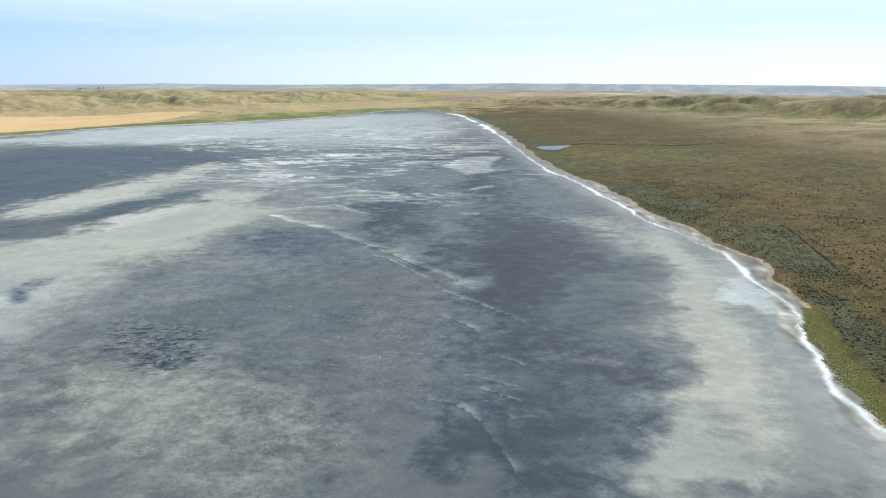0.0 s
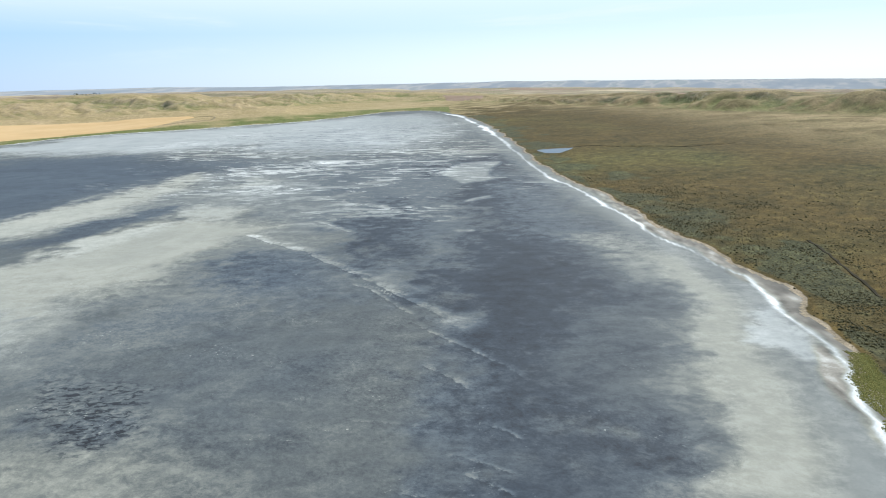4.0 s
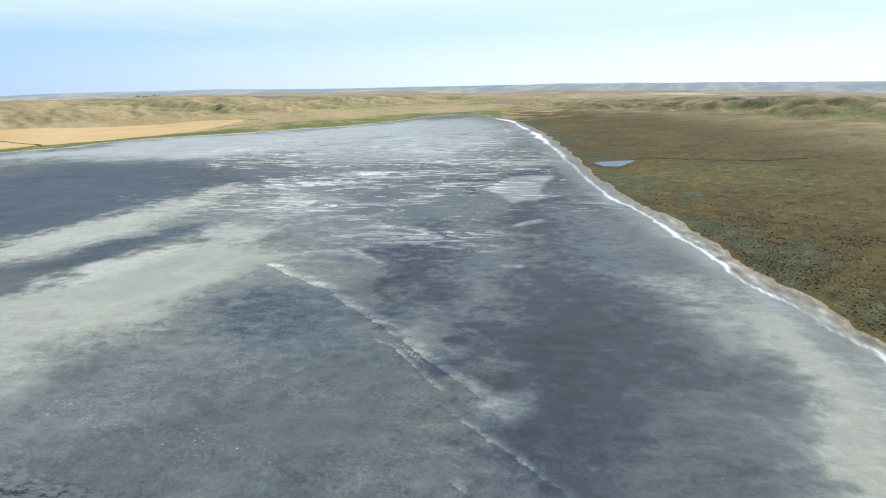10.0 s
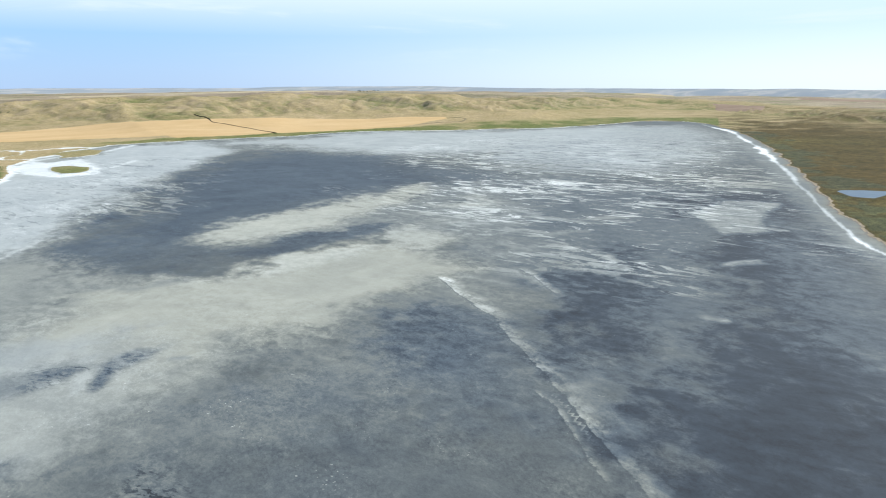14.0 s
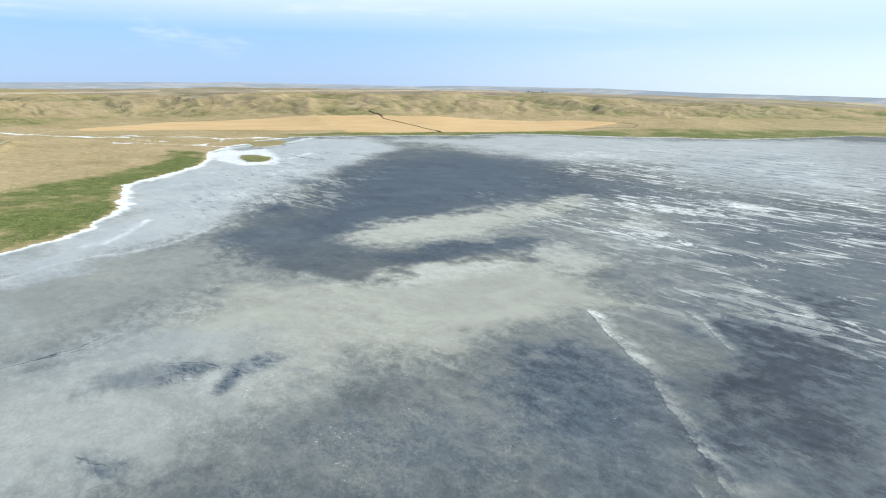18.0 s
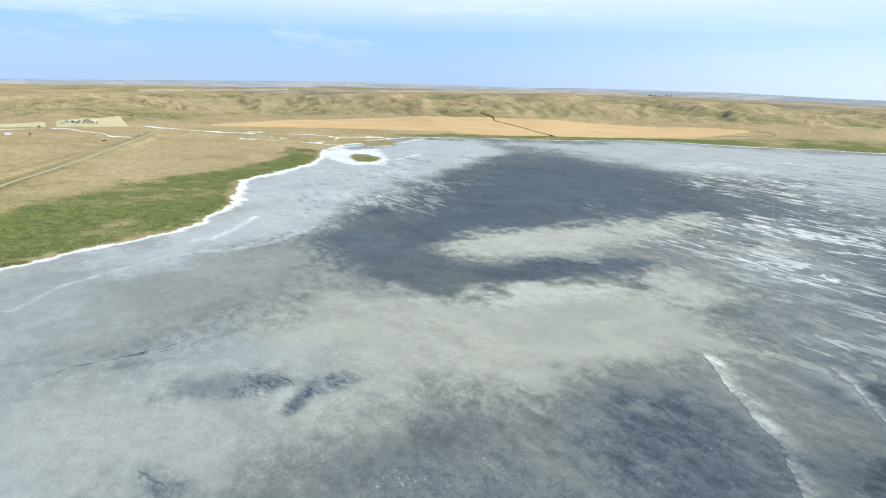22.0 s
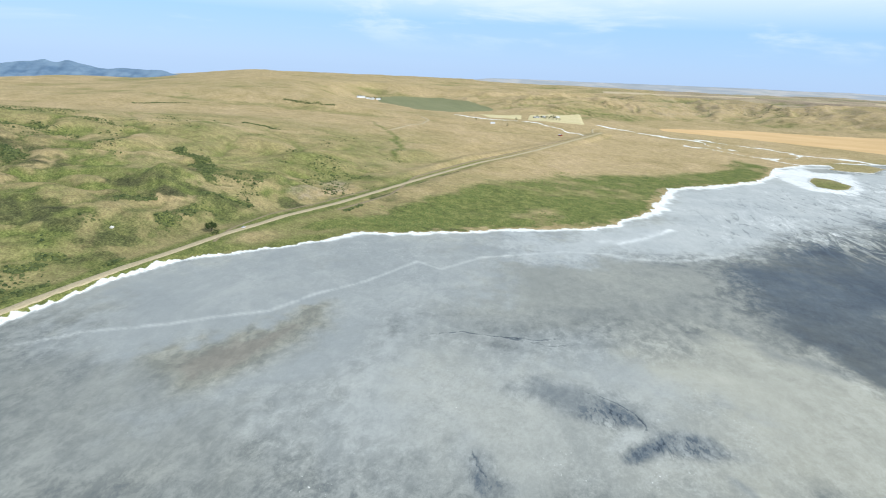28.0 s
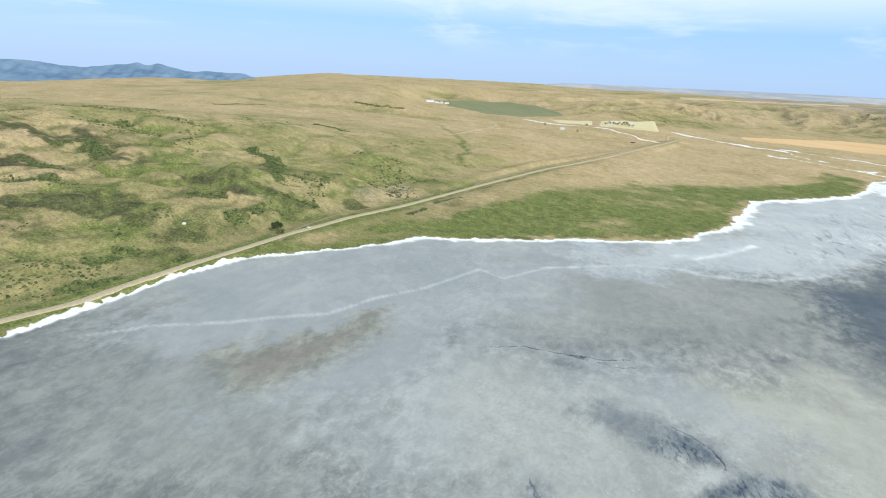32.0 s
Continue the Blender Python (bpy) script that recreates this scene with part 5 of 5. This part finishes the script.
for bb, top in zip(bear, crest):
    for j in range(8):
        k = j / 7
        r = 4430 + 340 * k if j else 3700
        co.append((r * math.sin(radians(bb)), 200 + r * math.cos(radians(bb)), top - 40 * (1 - k) ** 1.3 if j else -90))
faces = [(i * 8 + j, (i + 1) * 8 + j, (i + 1) * 8 + j + 1, i * 8 + j + 1) for i in range(len(bear) - 1) for j in range(7)]
tagged(new("hazed_plain", raw_mesh("hazed_plain", co, faces, distant.m, True)), "low rises at the end of the plain, haze painted in as blue-grey", "plain", kind="structure")


# ---- growth: stuff nobody could count ----
def clumps(name, x, y, r, h, material, label, category, sides=5, seed=1, sink=0.1):
    """Many small ragged bushes in one mesh."""
    rng = np.random.default_rng(seed)
    n = len(x)
    z = ground_z(x, y) - sink
    k = sides
    ang = (np.arange(k) / k * 2 * np.pi)[None] + rng.uniform(0, 6.3, (n, 1))
    co = np.zeros((n, 2 * k + 1, 3))
    for ring, (rad, lev) in enumerate(((1.0, 0.0), (0.82, 0.68))):
        rr = r[:, None] * rad * rng.uniform(0.65, 1.3, (n, k))
        co[:, ring * k:ring * k + k, 0] = x[:, None] + np.cos(ang + ring * 0.6) * rr
        co[:, ring * k:ring * k + k, 1] = y[:, None] + np.sin(ang + ring * 0.6) * rr
        co[:, ring * k:ring * k + k, 2] = z[:, None] + h[:, None] * lev * (rng.uniform(0.6, 1.35, (n, k)) if ring else 1)
    co[:, -1] = np.stack([x + r * rng.uniform(-0.3, 0.3, n), y + r * rng.uniform(-0.3, 0.3, n), z + h], -1)
    tri = []
    for a in range(k):
        b = (a + 1) % k
        tri += [(a, b, k + a), (b, k + b, k + a), (k + a, k + b, 2 * k)]
    tri = np.array(tri)
    faces = (tri[None] + (np.arange(n) * (2 * k + 1))[:, None, None]).reshape(-1, 3)
    me = bpy.data.meshes.new(name)
    me.vertices.add(n * (2 * k + 1))
    me.vertices.foreach_set("co", co.ravel())
    me.loops.add(faces.size)
    me.loops.foreach_set("vertex_index", faces.ravel())
    me.polygons.add(len(faces))
    me.polygons.foreach_set("loop_start", np.arange(len(faces)) * 3)
    me.update()
    me.validate()
    me.materials.append(material)
    return tagged(new(name, me), label, category, kind="stuff")


rng = np.random.default_rng(7)


def scatter(n, x0, x1, y0, y1, weight):
    """n places in a box, kept by weight(x, y) between 0 and 1."""
    keep = [np.zeros((0, 2))]
    while sum(map(len, keep)) < n:
        p = np.stack([rng.uniform(x0, x1, 4 * n), rng.uniform(y0, y1, 4 * n)], -1)
        keep.append(p[rng.uniform(0, 1, 4 * n) < weight(p[:, 0], p[:, 1])])
        if len(keep) > 14:
            break
    p = np.concatenate(keep)[:n]
    return p[:, 0], p[:, 1]


def sage_weight(x, y):
    d = field_at(sd, x, y)
    w = smooth(0, 14, d) * (0.25 + 0.75 * smooth(150, 30, d + 40 * fbm(x, y, 60, 3, 101)))
    w = w * (0.25 + 0.75 * smooth(-0.3, 0.5, fbm(x, y, 34, 3, 103))) * (1 - field_at(reed_bed, x, y))
    w = w * smooth(2.2, 5.0, poly_distance(x, y, GULLY, False))
    return w * smooth(900, 300, y) * smooth(5, 12, field_at(np.abs(pond_d), x, y))


bx, by = scatter(46000, 158, 560, 150, 800, sage_weight)
br = rng.uniform(0.22, 0.46, len(bx)) * rng.choice([0.9, 1.4, 2.4], len(bx), p=[0.55, 0.37, 0.08])
clumps("sagebrush", bx, by, br, br * rng.uniform(0.6, 1.0, len(bx)), SAGE_LEAF, "dense dull olive sagebrush on the east flat", "sagebrush", 5, 3)


def reed_weight(x, y):
    return field_at(marsh, x, y) * smooth(0.0, 0.45, fbm(x, y, 46, 3, 89)) * smooth(3, 10, field_at(sd, x, y))


bx, by = scatter(6000, -1280, -545, 100, 810, reed_weight)
br = rng.uniform(0.4, 1.0, len(bx))
clumps("marsh_reeds", bx, by, br, br * rng.uniform(0.5, 0.9, len(bx)), REED_LEAF, "lush green reeds and rushes along the salt shore", "reeds", 5, 5)
bx, by = scatter(16000, 150, 200, 150, 290, lambda x, y: smooth(0.45, 0.8, field_at(reed_bed, x, y)))
br = rng.uniform(0.14, 0.34, len(bx))
clumps("shore_reeds", bx, by, br, br * 1.1, leaf_mat("yellow_reed", (0.11, 0.115, 0.026), (0.24, 0.22, 0.06), 6.0), "yellow-green reeds at the edge of the salt", "reeds", 5, 6)

# Thickets in the coulees of the near hills and along the far bluffs.
def thicket_weight(x, y):
    d = field_at(sd, x, y)
    folds = smooth(0.30, 0.80, -fbm(x, y, 120, 3, 41) * 0.5 + fbm(x, y, 36, 3, 125) * 0.75)
    w = field_at(thick, x, y) * (0.35 + 0.65 * smooth(-0.3, 0.3, fbm(x, y, 12, 3, 121)))
    return np.maximum(w, 0.11 * folds * smooth(15, 60, d) * smooth(-1100, -650, x))


bx, by = scatter(24000, -1900, -250, -800, 120, lambda x, y: thicket_weight(x, y) * smooth(9, 16, poly_distance(x, y, ROAD, False)))
br = rng.uniform(0.4, 1.15, len(bx)) * rng.choice([1.0, 1.7], len(bx), p=[0.8, 0.2])
clumps("coulee_shrubs", bx, by, br, br * rng.uniform(0.7, 1.1, len(bx)), SHRUB_LEAF, "dark green shrub thickets in the hollows of the hills", "shrubs", 6, 8)
FAR_THICKETS = [(-2401, 1312, 50), (-2370, 1250, 40), (-2407, 1087, 36), (-2487, 1068, 36), (-2732, 823, 50), (-2420, 702, 30), (-2345, 1338, 36), (-2108, 1719, 40), (-2300, 1420, 26)]


def far_weight(x, y):
    w = np.zeros(x.shape)
    for tx, ty, tr in FAR_THICKETS:
        w = np.maximum(w, 0.22 * smooth(tr * 1.3, 0, np.hypot((x - tx) * 0.8, y - ty) + tr * 1.2 * fbm(x, y, 26, 3, 131)))
    return w


bx, by = scatter(1500, -2900, -1900, 600, 1850, far_weight)
br = rng.uniform(1.2, 3.0, len(bx))
clumps("bluff_shrubs", bx, by, br, br * 0.45, leaf_mat("bluff_shrub_leaf", (0.075, 0.095, 0.045), (0.165, 0.180, 0.085)), "dark shrubs in the gullies of the far bluff", "shrubs", 6, 9)


# ---- things ----
def part(name, bm, material, parent, label=""):
    me = bpy.data.meshes.new(name)
    bm.to_mesh(me)
    bm.free()
    me.materials.append(material)
    ob = new(name, me)
    ob.parent = parent
    return tagged(ob, label)


def block(bm, cx, cy, cz, sx, sy, sz, bevel=0.0):
    r = bmesh.ops.create_cube(bm, size=1, matrix=Matrix.LocRotScale((cx, cy, cz), None, (sx, sy, sz)))
    if bevel:
        edges = {e for v in r["verts"] for e in v.link_edges}
        bmesh.ops.bevel(bm, geom=list(edges), offset=bevel, segments=2, profile=0.6, affect="EDGES")
    return bm


def thing(name, x, y, turn, label, category, group="", dz=0.0):
    ob = new(name)
    ob.matrix_basis = pose(x, y, float(ground_z(x, y)) + dz, 0, 0, turn)
    return tagged(ob, label, category, group)


def loft(sections):
    """A closed skin over like-numbered rings."""
    bm = bmesh.new()
    rings = [[bm.verts.new(p) for p in s] for s in sections]
    n = len(rings[0])
    for a, b in zip(rings, rings[1:]):
        for i in range(n):
            bm.faces.new((a[i], a[(i + 1) % n], b[(i + 1) % n], b[i]))
    bm.faces.new(rings[0][::-1])
    bm.faces.new(rings[-1])
    bmesh.ops.recalc_face_normals(bm, faces=bm.faces)
    return bm


# A white car on the gravel road.
def make_car(x, y, turn):
    car = thing("car", x, y, turn, "small white car parked on the gravel road", "car", dz=0.25)
    prof = [(-2.25, 0.35, 0.62), (-2.2, 0.3, 0.95), (-1.2, 0.28, 1.0), (0.8, 0.28, 0.95), (1.9, 0.3, 0.82), (2.25, 0.36, 0.6)]
    secs = []
    for px, lo, hi in prof:
        w = 0.88 - 0.12 * (abs(px) / 2.25) ** 3
        secs.append([(px, -w * 0.94, lo), (px, -w, (lo + hi) / 2), (px, -w * 0.93, hi), (px, w * 0.93, hi), (px, w, (lo + hi) / 2), (px, w * 0.94, lo)])
    body = part("body", loft(secs), PAINT, car)
    cab = [(-1.95, 0.98, 0.80, 1.0), (-1.45, 1.42, 0.66, 1.0), (-0.3, 1.50, 0.66, 1.0), (0.35, 1.42, 0.64, 1.0), (1.05, 0.98, 0.76, 1.0)]
    part("cabin", loft([[(px, -0.80, 0.93), (px, -wd, hi), (px, wd, hi), (px, 0.80, 0.93)] for px, hi, wd, _ in cab]), GLASS, body, "dark window glass")
    part("roof", block(bmesh.new(), -0.5, 0, 1.49, 1.5, 1.26, 0.07, 0.03), PAINT, body)
    for k, sy in enumerate((-1, 1)):
        part("headlight", block(bmesh.new(), 2.13, sy * 0.6, 0.68, 0.16, 0.3, 0.14, 0.03), RIM, body)
        part("tail_light", block(bmesh.new(), -2.2, sy * 0.64, 0.78, 0.08, 0.26, 0.16, 0.02), LAMP, body, "red lamp")
        for px in (-1.35, 1.38):
            bm = bmesh.new()
            bmesh.ops.create_cone(bm, cap_ends=True, segments=20, radius1=0.33, radius2=0.33, depth=0.22, matrix=Matrix.Translation((px, sy * 0.80, 0.33)) @ Matrix.Rotation(math.pi / 2, 4, "X"))
            wheel = part("wheel", bm, RUBBER, car, "black tyre")
            bm = bmesh.new()
            bmesh.ops.create_cone(bm, cap_ends=True, segments=14, radius1=0.2, radius2=0.2, depth=0.24, matrix=Matrix.Translation((px, sy * 0.80, 0.33)) @ Matrix.Rotation(math.pi / 2, 4, "X"))
            part("rim", bm, RIM, wheel)
    part("bumper", block(bmesh.new(), 2.26, 0, 0.45, 0.12, 1.6, 0.2, 0.04), PAINT, body)
    return car


make_car(-525, 36.5, 157)


def limb(bm, a, b, r0, r1, sides=7):
    a, b = Vector(a), Vector(b)
    axis = (b - a).normalized()
    side = axis.orthogonal().normalized()
    up = axis.cross(side)
    rings = []
    for p, r in ((a, r0), ((a + b) / 2 + side * r0 * 0.5, (r0 + r1) / 2), (b, r1)):
        rings.append([bm.verts.new(p + side * math.cos(2 * math.pi * i / sides) * r + up * math.sin(2 * math.pi * i / sides) * r) for i in range(sides)])
    for p, q in zip(rings, rings[1:]):
        for i in range(sides):
            bm.faces.new((p[i], p[(i + 1) % sides], q[(i + 1) % sides], q[i]))
    bm.faces.new(rings[-1])


def make_tree(name, x, y, tall, wide, leaves, seed, label, category, group="", detail=True):
    """A trunk, limbs and a crown of many small leaves in uneven clumps."""
    rnd = random.Random(seed)
    ob = thing(name, x, y, rnd.uniform(0, 360), label, category, group, -0.15)
    bm = bmesh.new()
    fork = tall * 0.28
    limb(bm, (0, 0, 0), (0.1, 0, fork), tall * 0.035, tall * 0.024)
    part("trunk", bm, BARK, ob)
    tips = []
    for k in range(7 if detail else 4):
        a = k * 2.4 + rnd.uniform(-0.4, 0.4)
        reach = wide * rnd.uniform(0.22, 0.42)
        tip = (math.cos(a) * reach, math.sin(a) * reach, tall * rnd.uniform(0.45, 0.85))
        tips.append(tip)
        bm = bmesh.new()
        limb(bm, (0.1, 0, fork * rnd.uniform(0.75, 1.0)), tip, tall * 0.018, tall * 0.005, 5)
        part("limb", bm, BARK, ob)
    tips.append((0, 0, tall * 0.85))
    co, faces = [], []
    for k in range(leaves):
        tx, ty, tz = rnd.choice(tips)
        d = Vector((rnd.gauss(0, 1), rnd.gauss(0, 1), rnd.gauss(0, 0.8)))
        d = d.normalized() * (rnd.random() ** 0.45) * wide * 0.20
        p = Vector((tx, ty, tz)) + d
        p.z = max(p.z, tall * 0.1)
        s = tall * rnd.uniform(0.020, 0.045)
        u = Vector((rnd.uniform(-1, 1), rnd.uniform(-1, 1), rnd.uniform(-1, 1))).normalized()
        w = u.orthogonal().normalized()
        n = len(co)
        co += [p - u * s, p + w * s * 0.55, p + u * s, p - w * s * 0.55]
        faces.append((n, n + 1, n + 2, n + 3))
    crown = new("crown", raw_mesh("crown", co, faces, TREE_LEAF))
    crown.parent = ob
    return ob


make_tree("tree", -508, 15, 8.5, 10.0, 2600, 3, "broad dark green tree standing beside the gravel road", "tree")
make_tree("bush", -500, 22.5, 4.2, 8.0, 1500, 4, "low dark bush at the edge of the road", "bush")
make_tree("bush", -514, 9, 3.6, 6.0, 1000, 5, "low dark bush behind the roadside tree", "bush")


def make_building(name, x, y, turn, length, depth, wall_h, ridge, label, category, windows, group="", skin=WALL):
    """A gabled farm building with door, windows and roof slopes."""
    ob = thing(name, x, y, turn, label, category, group, -0.2)
    bm = loft([[(sx, -depth / 2, 0), (sx, -depth / 2, wall_h), (sx, 0, ridge - 0.12), (sx, depth / 2, wall_h), (sx, depth / 2, 0)] for sx in (-length / 2, length / 2)])
    body = part("wall", bm, skin, ob)
    for s in (-1, 1):
        bm = loft([[(sx, s * (depth / 2 + 0.5), wall_h - 0.3), (sx, s * (depth / 2 + 0.5), wall_h - 0.12), (sx, 0, ridge + 0.12), (sx, 0, ridge - 0.06)] for sx in (-length / 2 - 0.4, length / 2 + 0.4)])
        part("roof", bm, ROOF, ob, "grey metal roof slope")
    for k in range(windows):
        px = -length / 2 + (k + 0.7) * length / (windows + 0.6)
        pane = part("window", block(bmesh.new(), px, depth / 2 + 0.02, wall_h * 0.55, 1.3, 0.10, 1.2), GLASS, body)
        part("sill", block(bmesh.new(), px, depth / 2 + 0.08, wall_h * 0.55 - 0.68, 1.5, 0.2, 0.08), ROOF, pane)
    part("door", block(bmesh.new(), length / 2 - 2.2, depth / 2 + 0.03, 1.15, 1.6 if windows else 3.4, 0.10, 2.3), GLASS, body, "dark door")
    return ob


FARM = [(-2440, -275, 30, 34, 14, 4.5, 8.5, 0, "long white barn with a grey metal roof"), (-2432, -244, 10, 16, 10, 3.2, 6.0, 3, "white farmhouse with a grey gable roof"), (-2415, -222, 80, 26, 12, 4.2, 7.5, 0, "white machine shed at the farmyard"), (-2400, -196, 15, 18, 9, 3.4, 6.2, 2, "low white farm building beside the trees")]
for fx, fy, ft, fl, fd, fw, fr, wins, text in FARM:
    make_building("farm_building" if not wins else "farmhouse", fx, fy, 90 + ft, fl, fd, fw, fr, text, "building", wins, "buildings of the valley farm")
VILLAGE = [(-1905, 400, 20, 18, 9, 3.4, 6.0, 2, "small white house among shelter trees"), (-1935, 425, 70, 22, 10, 4.0, 7.0, 0, "grey-roofed shed among shelter trees"), (-1950, 470, 40, 15, 9, 3.2, 5.8, 2, "white house at the edge of the straw field"), (-1640, 262, 10, 12, 7, 3.0, 5.2, 0, "small white shed beside the salt flat")]
for fx, fy, ft, fl, fd, fw, fr, wins, text in VILLAGE:
    make_building("house" if wins else "shed", fx, fy, 90 + ft, fl, fd, fw, fr, text, "building", wins, "buildings of the farmyard")
make_building("shed", -1520, 432, 30, 9, 6, 2.8, 4.6, "small rust-red shed beside the white salt flat", "building", 0, "", plain_mat("red_siding", (0.20, 0.045, 0.03), (0.30, 0.07, 0.045), 0.8))
FAR_HOMES = [(-1425, 2670, 0, 24, 11, 4.0, 7.5), (-1437, 2720, 20, 18, 9, 3.6, 6.8), (-1452, 2800, 70, 26, 12, 4.4, 8.0)]
for fx, fy, ft, fl, fd, fw, fr in FAR_HOMES:
    make_building("shed", fx, fy, ft, fl, fd, fw, fr, "white farm shed far off on the plateau", "building", 0, "sheds on the plateau")

first = make_tree("shelter_tree", -1930, 405, 9, 8, 420, 11, "dark shelter tree beside the farm buildings", "tree", "shelter trees", False)
rnd = random.Random(5)
spots = [(-1890 - 5.2 * k + rnd.uniform(-3, 3), 388 + 6.4 * k + rnd.uniform(-4, 4)) for k in range(13)]
spots += [(-1880 + 9 * k * 0.5 + rnd.uniform(-3, 3), 420 + 7 * k + rnd.uniform(-4, 4)) for k in range(7)]
spots += [(-2470 + 6 * k + rnd.uniform(-3, 3), -290 + 10 * k + rnd.uniform(-4, 4)) for k in range(11)]
spots += [(-2100 + 5.5 * k + rnd.uniform(-2, 2), 3460 + 11 * k + rnd.uniform(-4, 4)) for k in range(13)]
spots += [(-1432 - 4 * k, 2690 + 22 * k + rnd.uniform(-4, 4)) for k in range(4)]
spots += [(-1700, 214), (-1760, 330), (-1600, 300)]
for sx, sy in spots:
    s = rnd.uniform(0.75, 1.3) * (1.5 if sy > 3000 else 1.0)
    one = copy_thing(first, pose(sx, sy, float(ground_z(sx, sy)) - 0.15, 0, 0, rnd.uniform(0, 360)))
    one.scale = (s, s, s * rnd.uniform(0.85, 1.1))


# A pale boulder on the near hill.
rock = bmesh.new()
bmesh.ops.create_icosphere(rock, subdivisions=3, radius=1.6)
for vert in rock.verts:
    vert.co *= 1 + 0.28 * noise.noise(vert.co * 0.9) + 0.1 * noise.noise(vert.co * 2.7)
    vert.co.z *= 0.7
rock_me = bpy.data.meshes.new("boulder")
rock.to_mesh(rock_me)
rock.free()
rock_me.materials.append(plain_mat("limestone", (0.50, 0.49, 0.45), (0.68, 0.67, 0.62), 0.5))
boulder = new("boulder", rock_me)
boulder.location = (-470, -49, float(ground_z(-470, -49)) + 0.5)
tagged(boulder, "pale limestone boulder on the grassy hillside", "rock")
